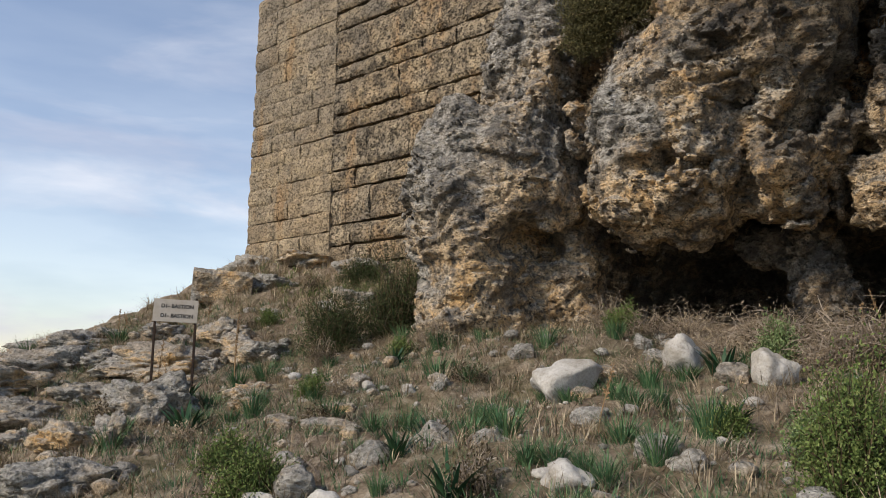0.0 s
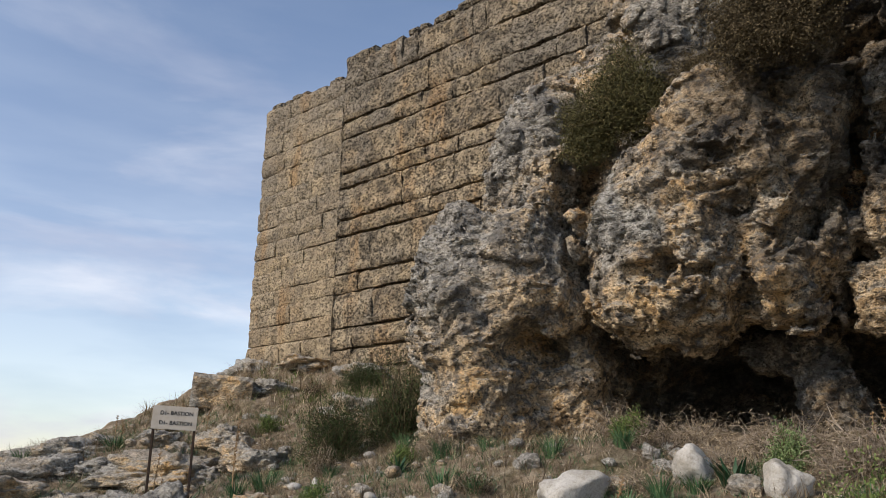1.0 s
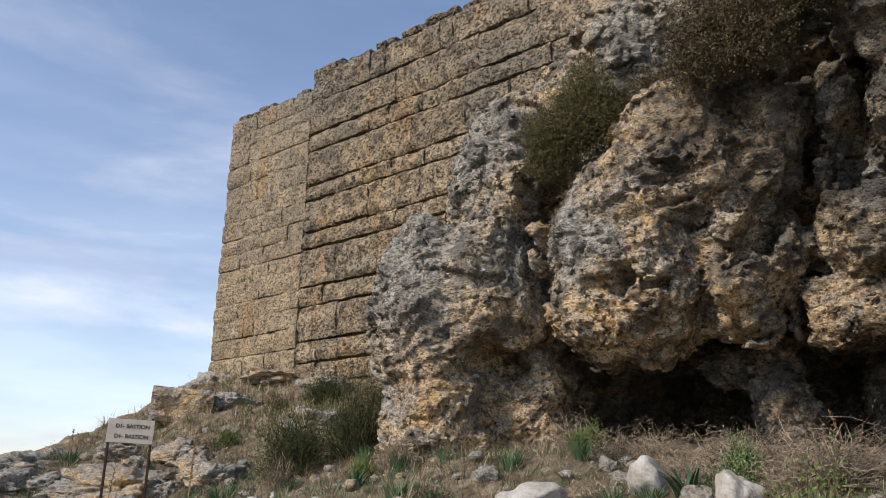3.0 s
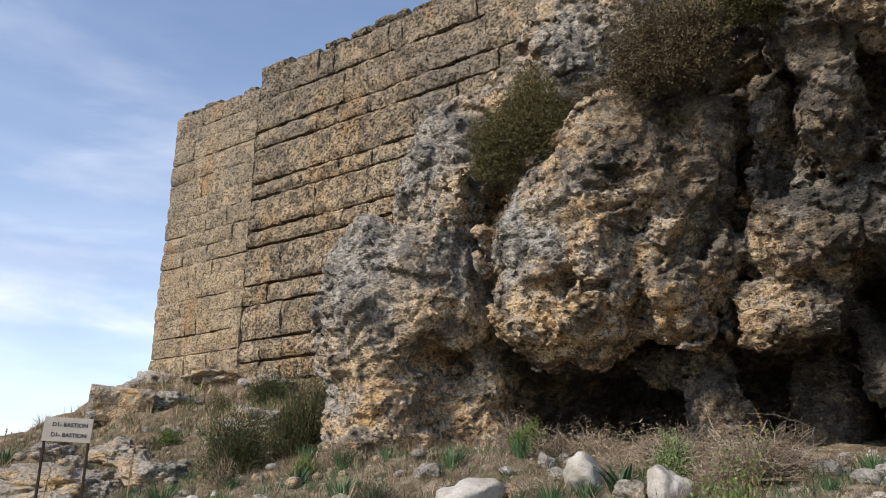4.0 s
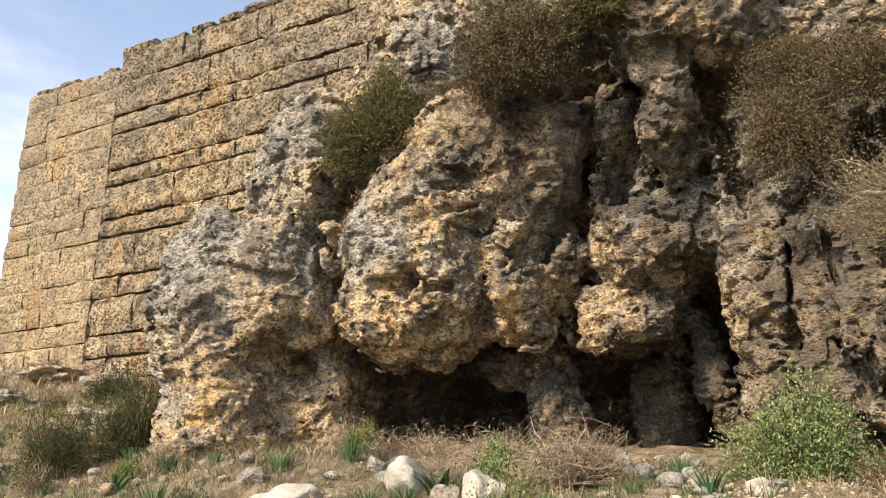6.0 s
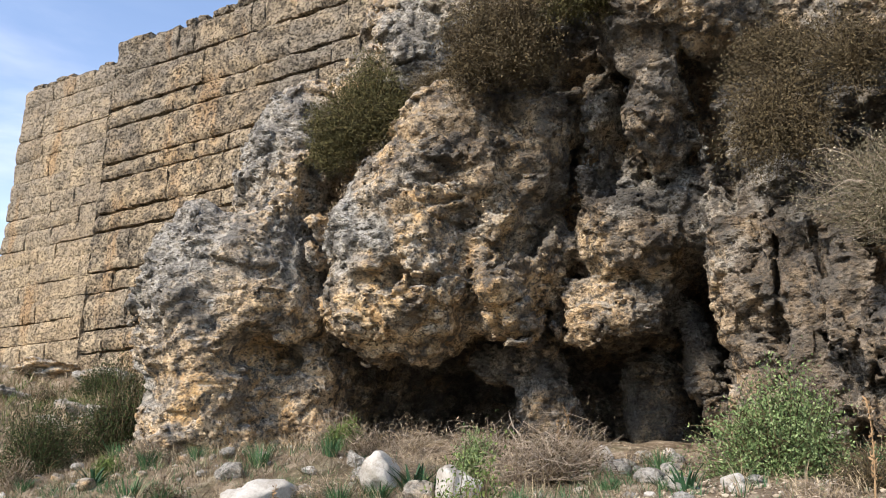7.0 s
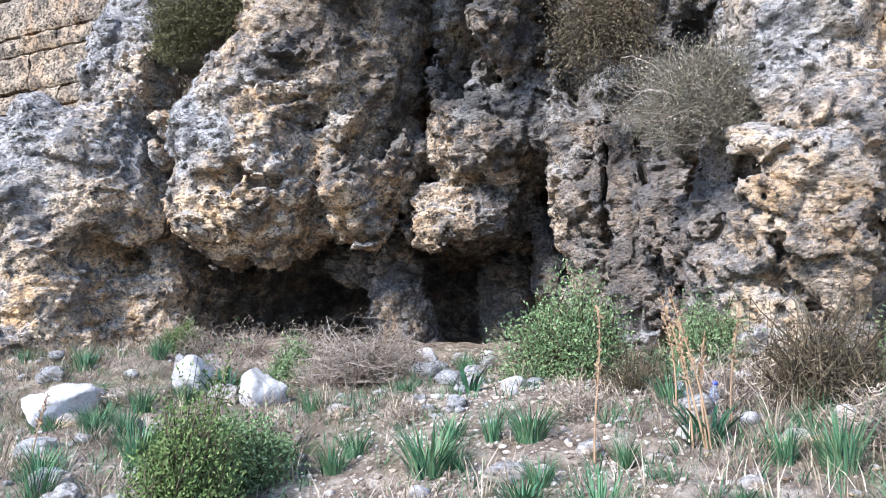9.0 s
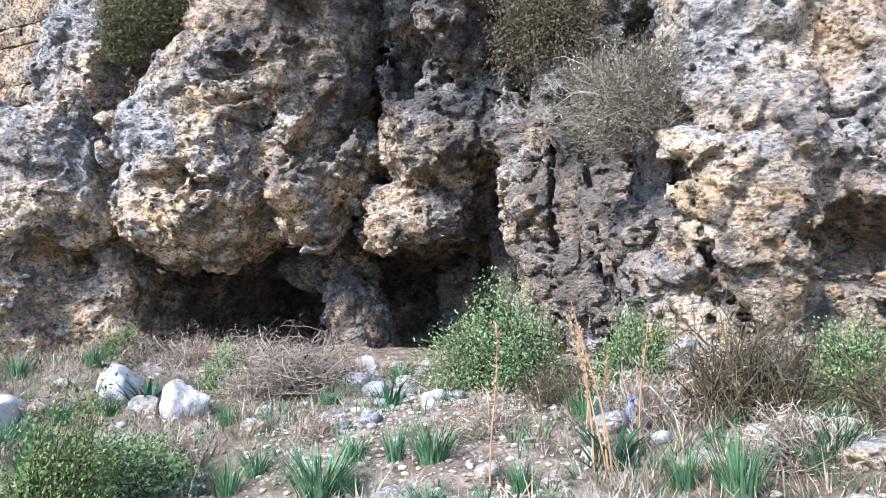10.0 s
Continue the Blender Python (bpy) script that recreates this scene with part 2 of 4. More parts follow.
def vnoise(p, seed=0):
    """Smooth lattice noise in -1..1 for an array of points."""
    p = np.asarray(p, np.float32) + np.float32(7.13 * seed)
    f = np.floor(p)
    t = p - f
    t = t * t * t * (t * (t * 6 - 15) + 10)
    f = f.astype(np.int32)
    ix = [((f[:, 0] + a) & 63) << 12 for a in (0, 1)]
    iy = [((f[:, 1] + a) & 63) << 6 for a in (0, 1)]
    iz = [(f[:, 2] + a) & 63 for a in (0, 1)]
    line = []
    for a in (0, 1):
        for b in (0, 1):
            base = ix[a] + iy[b]
            lo = LATTICE[base + iz[0]]
            line.append(lo + t[:, 2] * (LATTICE[base + iz[1]] - lo))
    u = line[0] + t[:, 1] * (line[1] - line[0])
    v = line[2] + t[:, 1] * (line[3] - line[2])
    return u + t[:, 0] * (v - u)


def fbm2(x, y, scale, octaves=4, seed=0):
    p = np.stack([np.ravel(x), np.ravel(y), np.zeros(np.size(x))], 1) / scale
    out, amp = 0, 1.0
    for o in range(octaves):
        out, amp, p = out + amp * vnoise(p + 17.3 * o, seed + o), amp * 0.5, p * 2.03
    return out.reshape(np.shape(x))


# ---------------------------------------------------------------- ground
def bell(x, y, cx, cy, r):
    return np.exp(-((x - cx) ** 2 + (y - cy) ** 2) / (r * r))


def rise(x, a, b):
    t = np.clip((x - a) / (b - a), 0, 1)
    return t * t * (3 - 2 * t)


def ground_base(x, y):
    k = 0.30 + 0.70 * rise(-x, 5.6, 8.6)                     # the ground levels off before the caves
    yy = np.clip(np.where(y < 7.2, y, 7.2 + (y - 7.2) * k), -4, 13)
    xx = np.clip(x, -20, 8)
    z = -0.19 + 0.27 * yy - 0.03 * xx
    z = z - 0.06 * (1 - rise(y, 7.5, 9.5)) - 0.16 * bell(x, y, -3.2, 6.0, 2.0)
    z = z - 0.35 * bell(x, y, -8.8, 5.2, 2.6) + 0.18 * bell(x, y, -10.6, 8.6, 2.4) + 0.55 * bell(x, y, -14.5, 11.5, 3.0)
    z = z - 0.09 * bell(x, y, -13.5, 6.5, 3.5)
    d = np.maximum(-(x + 14.6 + 0.45 * (y - 6)), 0)        # the crest, past which the hill drops away
    z = z - np.minimum(0.16 * d * d, 0.75 * d)
    d2 = np.maximum(-(y + 4), 0)
    z = z - 0.25 * d2
    return np.maximum(z, -70.0)


def ground_z(x, y):
    """The height of the ground at arrays or numbers x, y."""
    x, y = np.asarray(x, float), np.asarray(y, float)
    near = np.clip(1.5 - np.hypot(x + 4, y - 6) / 40, 0, 1)
    z = ground_base(x, y) + near * (0.10 * fbm2(x, y, 1.7, 2, 5) + 0.045 * fbm2(x, y, 0.45, 3, 9))
    # limestone bedrock steps out in ledges on the hillside by the crest
    led = rise(-x, 7.0, 10.0) * near
    z = z + led * 0.13 * np.abs(fbm2(x, y * 1.8, 0.9, 3, 21))
    return z


def spread(a, b, step, far):
    out, s, v = [], step, b
    while v < far:
        s *= 1.35
        v += s
        out.append(v)
    lo, s, v = [], step, a
    while v > -far:
        s *= 1.35
        v -= s
        lo.append(v)
    return np.array(lo[::-1] + list(np.arange(a, b, step)) + out)


gx, gy = spread(-17.0, 6.0, 0.055, 4200), spread(1.0, 12.5, 0.055, 4200)
GX, GY = np.meshgrid(gx, gy, indexing="ij")
GZ = ground_z(GX, GY)
nx, ny = GX.shape
ii = np.arange(nx * ny).reshape(nx, ny)
quads = np.stack([ii[:-1, :-1], ii[1:, :-1], ii[1:, 1:], ii[:-1, 1:]], -1).reshape(-1, 4)
ground = new("ground", fast_mesh("ground", np.stack([GX, GY, GZ], -1).reshape(-1, 3), quads, SOIL))
tagged(ground, "dry stony hillside soil with thin grass", "ground", kind="structure")

# hills beyond the plain, their haze painted in as blue-grey colour
hk = Mat("painted_haze_hills", 1.0, 0.0)
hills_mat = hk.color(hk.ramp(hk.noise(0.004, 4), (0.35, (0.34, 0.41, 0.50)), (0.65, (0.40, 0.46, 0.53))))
ang = np.linspace(radians(95), radians(215), 121)
hz = 25 + 30 * np.interp(np.arange(121), np.arange(0, 121, 6), np.random.RandomState(4).rand(21))
hv, hf = [], []
for k in range(121):
    c, s = math.cos(ang[k]), math.sin(ang[k])
    hv += [(3400 * c, 3400 * s, -72), (3650 * c, 3650 * s, hz[k]), (4000 * c, 4000 * s, -72)]
for k in range(120):
    a = 3 * k
    hf += [(a, a + 3, a + 4, a + 1), (a + 1, a + 4, a + 5, a + 2)]
tagged(new("backdrop", mesh_from("backdrop", hv, hf, hills_mat)), "distant hills with haze painted in blue-grey", "hills", kind="structure")


# ---------------------------------------------------------------- cliff
# The outcrop is one field of soft-joined blunt lobes, hollowed by caves and roughened.
LOBES = []


def lobe(region, x, y, z, rx, ry, rz, tilt=0.0, cut=False, blunt=2.5):
    LOBES.append((region, np.array([x, y, z], np.float32), np.array([rx, ry, rz], np.float32), radians(tilt), cut, blunt))


lobe("buttress", -6.72, 8.20, 3.68, 0.82, 1.00, 1.52, blunt=2)
lobe("buttress", -6.02, 8.42, 4.00, 0.60, 0.88, 1.10)
lobe("buttress", -6.58, 8.30, 2.44, 0.74, 0.92, 1.13, blunt=2)
lobe("buttress", -5.78, 9.15, 2.60, 0.48, 0.66, 1.10)
lobe("buttress", -6.26, 9.75, 5.55, 0.98, 1.30, 2.03, blunt=2)
lobe("buttress", -6.10, 10.05, 2.81, 0.75, 1.50, 1.73, blunt=2)
lobe("buttress", -5.62, 9.12, 4.60, 0.55, 0.98, 1.35)
lobe("buttress", -5.25, 10.20, 6.41, 0.90, 1.05, 1.73, blunt=2)
lobe("overhang", -4.12, 9.10, 4.38, 0.92, 1.12, 1.35)
lobe("overhang", -4.42, 8.95, 3.87, 0.74, 0.85, 0.86, blunt=2)
lobe("overhang", -3.38, 9.15, 5.45, 0.85, 1.12, 0.95)
lobe("overhang", -3.90, 9.35, 7.25, 0.90, 1.10, 1.05)
lobe("overhang", -2.92, 9.28, 3.68, 0.50, 0.66, 0.54, blunt=2)
lobe("overhang", -2.85, 9.40, 4.45, 0.62, 0.78, 0.75)
lobe("overhang", -2.38, 9.20, 4.92, 0.34, 0.48, 0.40, tilt=-18, blunt=2.5)
lobe("overhang", -2.32, 9.80, 4.32, 0.42, 0.45, 0.28, tilt=20, blunt=2.5)
lobe("overhang", -1.88, 9.93, 3.53, 0.70, 0.56, 0.57, blunt=2)
lobe("overhang", -1.48, 9.95, 4.45, 0.72, 0.82, 0.70)
lobe("overhang", -2.38, 9.20, 5.58, 0.48, 0.65, 0.56, tilt=8)
lobe("overhang", -1.65, 9.70, 5.45, 0.50, 0.76, 0.90)
lobe("overhang", -0.85, 9.25, 5.75, 0.36, 0.88, 0.85, tilt=-6)
lobe("overhang", -0.68, 9.85, 4.62, 0.34, 0.62, 0.62)
lobe("right_pillar", -0.20, 9.65, 4.00, 0.42, 0.75, 1.20)
lobe("right_pillar", -0.12, 9.78, 2.75, 0.36, 0.68, 1.10)
lobe("right_pillar", 0.34, 9.35, 3.30, 0.40, 0.66, 1.50)
lobe("right_pillar", 0.80, 8.98, 3.40, 0.36, 0.72, 1.30, tilt=4)
lobe("right_pillar", 0.10, 9.75, 5.20, 0.75, 0.90, 0.80)
lobe("right_wall", 1.42, 8.30, 2.35, 0.58, 1.10, 1.50, blunt=2)
lobe("right_wall", 1.90, 8.05, 3.30, 0.66, 1.22, 2.70, tilt=-4)
lobe("right_wall", 2.75, 8.45, 3.60, 0.95, 1.24, 3.00)
lobe("right_wall", 4.50, 8.25, 3.56, 2.00, 1.30, 3.30)
lobe("cliff_top", -2.70, 9.75, 7.50, 1.70, 1.50, 1.25, blunt=2)
lobe("cliff_top", -0.45, 8.98, 6.70, 0.95, 1.15, 0.70)
lobe("cliff_top", 0.98, 10.12, 7.12, 2.40, 1.72, 2.06, blunt=2)
lobe("cliff_top", -4.88, 11.02, 7.69, 1.69, 1.50, 0.98, blunt=2)
lobe("hollow", -5.74, 8.12, 3.12, 0.31, 0.78, 0.25, cut=True)
lobe("hollow", -5.32, 7.95, 2.62, 0.17, 0.55, 0.22, cut=True)
lobe("hollow", -5.26, 8.60, 3.95, 0.11, 1.45, 1.90, tilt=8, cut=True)
lobe("hollow", -4.98, 8.50, 6.15, 0.34, 1.00, 1.45, tilt=-18, cut=True)
lobe("hollow", -2.92, 11.05, 2.15, 2.36, 2.05, 1.22, cut=True)
lobe("hollow", -4.35, 10.55, 2.20, 1.20, 2.45, 1.12, cut=True, blunt=2)
lobe("hollow", -1.52, 10.75, 2.30, 1.00, 2.20, 1.10, cut=True, blunt=2)
lobe("hollow", -0.93, 10.70, 3.35, 0.36, 2.00, 0.76, tilt=-12, cut=True)
lobe("hollow", -2.50, 8.95, 4.42, 0.14, 0.70, 0.75, tilt=-38, cut=True)
lobe("hollow", -1.98, 9.10, 5.25, 0.12, 0.60, 0.80, tilt=-12, cut=True)
lobe("hollow", -1.46, 8.80, 5.45, 0.14, 0.85, 0.85, tilt=-14, cut=True)
lobe("hollow", -0.36, 8.90, 5.30, 0.13, 0.80, 1.00, tilt=10, cut=True)
lobe("hollow", -3.28, 8.50, 3.45, 0.10, 0.60, 0.55, tilt=-20, cut=True)
lobe("hollow", -3.70, 8.05, 3.80, 0.66, 0.42, 0.09, tilt=-8, cut=True)
lobe("hollow", -3.05, 8.00, 5.02, 0.55, 0.24, 0.07, tilt=6, cut=True)
lobe("hollow", -2.40, 9.70, 3.25, 0.14, 0.80, 0.60, cut=True)
lobe("hollow", 0.42, 8.40, 4.35, 0.40, 0.80, 0.40, cut=True)
lobe("hollow", 0.60, 8.50, 3.10, 0.07, 0.32, 0.90, tilt=6, cut=True)
lobe("hollow", 0.12, 8.85, 3.20, 0.06, 0.28, 0.90, tilt=-5, cut=True)
lobe("hollow", 1.02, 8.30, 3.10, 0.09, 0.50, 1.00, tilt=-10, cut=True)
lobe("hollow", 2.62, 7.25, 2.52, 0.42, 0.75, 0.26, cut=True)
lobe("hollow", 1.62, 6.95, 2.70, 0.04, 0.40, 0.45, tilt=10, cut=True)
lobe("cave_pillar", -2.92, 10.40, 2.75, 0.30, 0.42, 1.10, tilt=12)
lobe("cave_pillar", -3.42, 10.45, 3.15, 0.34, 0.55, 0.30)
lobe("cave_pillar", -1.80, 11.95, 2.60, 0.45, 0.75, 0.90)
lobe("cave_pillar", -1.00, 11.10, 3.05, 0.22, 0.50, 0.85, tilt=12)


def field(p):
    """The signed distance of the plain outcrop, and of each region."""
    near = {}
    d = (10.60 - p[:, 1]) + np.maximum(0, -6.56 - p[:, 0]) * 2.0
    d = np.maximum(d, p[:, 2] - 8.6).astype(np.float32)
    x0, x1 = p[:, 0].min() - 0.45, p[:, 0].max() + 0.45
    for region, c, r, tilt, cut, b in LOBES:
        if c[0] - 1.3 * max(r[0], r[2] if tilt else 0) > x1 or c[0] + 1.3 * max(r[0], r[2] if tilt else 0) < x0:
            continue
        q = p - c
        if tilt:
            cs, sn = math.cos(tilt), math.sin(tilt)
            q = np.stack([cs * q[:, 0] + sn * q[:, 2], q[:, 1], cs * q[:, 2] - sn * q[:, 0]], 1)
        q = np.abs(q / r) + 1e-5
        g = q if b == 2 else q * np.sqrt(q)
        a = (g * q).sum(1) ** (1 / b)
        e = (a - 1) * (a if b == 2 else a * np.sqrt(a)) / np.sqrt(((g / r) ** 2).sum(1))
        if cut:
            h = np.clip(0.5 + 0.5 * (-e - d) / 0.06, 0, 1)
            d = d * (1 - h) - e * h + 0.06 * h * (1 - h)
            continue
        near[region] = np.minimum(near[region], e) if region in near else e
        h = np.clip(0.5 + 0.5 * (e - d) / 0.06, 0, 1)
        d = e * (1 - h) + d * h - 0.06 * h * (1 - h)
    return d, near


def swell(w):
    return 0.07 * vnoise(w * 1.3, 1) + 0.07 * vnoise(w * 2.9, 2)


def cells(p, seed):
    """Cellular noise: the gap between the two nearest seeds, and a random tone of the nearest cell."""
    f = np.floor(p).astype(np.int32)
    t = p - f
    d1 = np.full(len(p), 9.0, np.float32)
    d2, tone = d1.copy(), np.zeros(len(p), np.float32)
    side = [np.where(t[:, a] < 0.5, -1, 1) for a in range(3)]
    for k in range(8):
        o = [side[a] if k >> a & 1 else np.zeros_like(side[a]) for a in range(3)]
        h = (((f[:, 0] + o[0] + 11 * seed) & 63) << 12) + (((f[:, 1] + o[1] + 23 * seed) & 63) << 6) + ((f[:, 2] + o[2] + 5 * seed) & 63)
        d = np.zeros(len(p), np.float32)
        for a in range(3):
            d += (o[a] + 0.5 + 0.42 * LATTICE[(h + 7919 * (a + 1)) & 262143] - t[:, a]) ** 2
        nearer = d < d1
        d2 = np.where(nearer, d1, np.minimum(d2, d))
        tone = np.where(nearer, LATTICE[h], tone)
        d1 = np.where(nearer, d, d1)
    return np.sqrt(d2) - np.sqrt(d1), tone


def rough(p, d):
    """The weathering of the rock, in metres outward: broken blocks, knobs, cracks and solution pits, which die out inward."""
    a, b = vnoise(p * 1.3, 1), vnoise(p * 2.9, 2)
    w = p + 0.07 * np.stack([b, a, -b], 1) + 0.018 * vnoise(p * 11, 7)[:, None]
    s = w * np.array([1, 1, 1.35], np.float32)
    low = 0.07 * a + 0.07 * b
    gap, tone = cells(s * 2.3, 1)
    gap2, tone2 = cells(s * 6.2, 2)
    out = low + 0.065 * tone + 0.034 * tone2 + 0.016 * vnoise(s * 19, 8) + 0.03
    cut = 0.09 * np.clip(1 - gap / 0.13, 0, 1) + 0.045 * np.clip(1 - gap2 / 0.20, 0, 1)
    cut += 0.14 * np.clip(vnoise(s * 8.5, 5) - 0.30, 0, 1) + 0.08 * np.clip(vnoise(s * 15.0, 6) - 0.12, 0, 1)
    return out - np.minimum(cut, 0.17) * np.clip(1 + (d - low) / 0.24, 0, 1)


def surface(lo, hi, h):
    """Surface nets over the roughened field: vertices and quads."""
    n = (np.ceil((np.array(hi) - lo) / h / 4).astype(int)) * 4
    cn = n // 4
    cx = [lo[a] + (np.arange(cn[a]) + 0.5) * 4 * h for a in range(3)]
    P = np.stack(np.meshgrid(*cx, indexing="ij"), -1).reshape(-1, 3).astype(np.float32)
    d, _ = field(P)
    near0 = np.abs(d) < 0.8
    d[near0] -= swell(P[near0])
    d = d.reshape(cn)
    full = np.repeat(np.repeat(np.repeat(d, 4, 0), 4, 1), 4, 2).astype(np.float32)
    act = np.argwhere(np.abs(d) < 0.17 + 3.6 * h)
    off = np.stack(np.meshgrid(*[np.arange(4)] * 3, indexing="ij"), -1).reshape(-1, 3)
    for part_ids in np.array_split(act, max(1, len(act) // 3000)):
        idx = (part_ids[:, None, :] * 4 + off[None]).reshape(-1, 3)
        p = (np.array(lo) + (idx + 0.5) * h).astype(np.float32)
        v, _ = field(p)
        v -= rough(p, v)
        full[idx[:, 0], idx[:, 1], idx[:, 2]] = v
    ins = full < 0
    m = np.zeros(np.array(full.shape) - 1, np.uint8)
    for a in (0, 1):
        for b in (0, 1):
            for c in (0, 1):
                m += ins[a:a + m.shape[0], b:b + m.shape[1], c:c + m.shape[2]]
    cells = np.argwhere((m > 0) & (m < 8))
    ids = np.full(m.shape, -1, np.int32)
    ids[tuple(cells.T)] = np.arange(len(cells))
    acc, cnt = np.zeros((len(cells), 3), np.float32), np.zeros(len(cells), np.float32)
    corners = [(a, b, c) for a in (0, 1) for b in (0, 1) for c in (0, 1)]
    for u in corners:
        for v in corners:
            if sum(v) - sum(u) == 1 and all(y >= x for x, y in zip(u, v)):
                fu, fv = full[tuple((cells + u).T)], full[tuple((cells + v).T)]
                hit = (fu < 0) != (fv < 0)
                t = fu / np.where(hit, fu - fv, 1)
                pt = np.array(u) + t[:, None] * (np.array(v) - u)
                acc += pt * hit[:, None]
                cnt += hit
    verts = np.array(lo) + (cells + acc / cnt[:, None] + 0.5) * h
    quads = []
    for ax in range(3):
        sl, sr = [slice(None)] * 3, [slice(None)] * 3
        sl[ax], sr[ax] = slice(0, -1), slice(1, None)
        a, b = ins[tuple(sl)], ins[tuple(sr)]
        e = np.argwhere(a != b)
        u, v = (ax + 1) % 3, (ax + 2) % 3
        e = e[(e[:, u] > 0) & (e[:, v] > 0) & (e[:, u] < m.shape[u]) & (e[:, v] < m.shape[v])]
        flip = b[tuple(e.T)]
        q = []
        for du, dv in ((1, 1), (0, 1), (0, 0), (1, 0)):
            g = e.copy()
            g[:, u] -= du
            g[:, v] -= dv
            q.append(ids[tuple(g.T)])
        q = np.stack(q, 1)
        q[flip] = q[flip][:, ::-1]
        quads.append(q)
    return verts, np.concatenate(quads)


CLIFF_STEP = 0.031
cv, cq = surface((-7.9, 6.1, 1.1), (4.9, 13.4, 8.8), CLIFF_STEP)
cq = cq[(cq >= 0).all(1)]
# loose crumbs that hang in the air fall away
mark = np.arange(len(cv))
for _ in range(60):
    least = mark[cq].min(1)
    for k in range(4):
        mark[cq[:, k]] = np.minimum(mark[cq[:, k]], least)
    mark = mark[mark]
size = np.bincount(mark[cq[:, 0]], minlength=len(cv))
cq = cq[size[mark[cq[:, 0]]] > 4000]
_, near = field(np.concatenate([cv[cq].mean(1), [[-60, 0, 0], [60, 0, 0]]]).astype(np.float32))
near = {r: e[:-2] for r, e in near.items()}
regions = list(near)
owner = np.argmin(np.stack([near[r] for r in regions]), 0)
cliff = tagged(empty("cliff"), "weathered grey and ochre limestone cliff with dark caves at its foot", "cliff", kind="structure")
LOOK = {"buttress": "grey pitted limestone buttress with ochre foot", "overhang": "bulging ochre and black-streaked overhang", "cave_pillar": "",
        "right_pillar": "fluted brown limestone pillar", "right_wall": "pale honeycombed limestone face", "cliff_top": "dark streaked upper cliff"}
for k, r in enumerate(regions):
    q = cq[owner == k]
    if not len(q):
        continue
    used, inv = np.unique(q, return_inverse=True)
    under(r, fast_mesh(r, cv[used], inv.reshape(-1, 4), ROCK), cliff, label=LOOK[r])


# ---------------------------------------------------------------- fortress wall
WALL_Y, SEAM, WALL_L, WALL_R = 11.5, -13.55, -16.72, -4.6
wall = tagged(empty("wall_bastion", pose(0, WALL_Y, 0)), "tall ancient ashlar bastion wall of pitted tan limestone", "wall", kind="structure")
rng = random.Random(7)


def stone_block(w, h, d, seed, wear=1.0, mat=BLOCK):
    """A hewn block: its face looks along -y, corners worn, face uneven."""
    r = random.Random(seed)
    p1, p2 = r.uniform(0, 6), r.uniform(0, 6)
    nx_, nz_ = max(2, round(w / 0.085)), max(2, round(h / 0.085))
    v, f = [], []
    for i in range(nx_ + 1):
        for j in range(nz_ + 1):
            a, b = i / nx_, j / nz_
            back = (0.040 * max(0, 1 - min(b, 1 - b) * h / 0.07) + 0.008 * max(0, 1 - min(a, 1 - a) * w / 0.05)) * wear
            x = (a - 0.5) * w + (r.uniform(-0.012, 0.012) if 0 < i < nx_ else 0)
            z = (b - 0.5) * h + (r.uniform(-0.012, 0.012) if 0 < j < nz_ else r.uniform(-0.012, 0.006))
            y = back + r.uniform(-0.013, 0.013) * wear + 0.022 * wear * (math.sin(9 * x + p1) + math.sin(11 * z + p2))
            v.append((x, y, z))
    at = lambda i, j: i * (nz_ + 1) + j
    for i in range(nx_):
        for j in range(nz_):
            f.append((at(i, j), at(i + 1, j), at(i + 1, j + 1), at(i, j + 1)))
    ring = [at(i, 0) for i in range(nx_ + 1)] + [at(nx_, j) for j in range(1, nz_ + 1)] + [at(i, nz_) for i in range(nx_ - 1, -1, -1)] + [at(0, j) for j in range(nz_ - 1, 0, -1)]
    base = len(v)
    v += [(v[k][0], d, v[k][2]) for k in ring]
    n = len(ring)
    for k in range(n):
        f.append((ring[(k + 1) % n], ring[k], base + k, base + (k + 1) % n))
    f.append(tuple(base + k for k in range(n))[::-1])
    return mesh_from("block", v, f, mat, smooth=False)


# the core behind the face, dark in the joints
ck = Mat("joint_earth", 0.97, 0.1)
CORE = ck.color(ck.ramp(ck.noise(7), (0.3, (0.07, 0.055, 0.04)), (0.7, (0.16, 0.125, 0.085))))


def box_mesh(name, x0, x1, y0, y1, z0, z1, mat):
    v = [(x, y, z) for x in (x0, x1) for y in (y0, y1) for z in (z0, z1)]
    f = [(0, 1, 3, 2), (4, 6, 7, 5), (0, 4, 5, 1), (2, 3, 7, 6), (0, 2, 6, 4), (1, 5, 7, 3)]
    return mesh_from(name, v, f, mat, smooth=False)


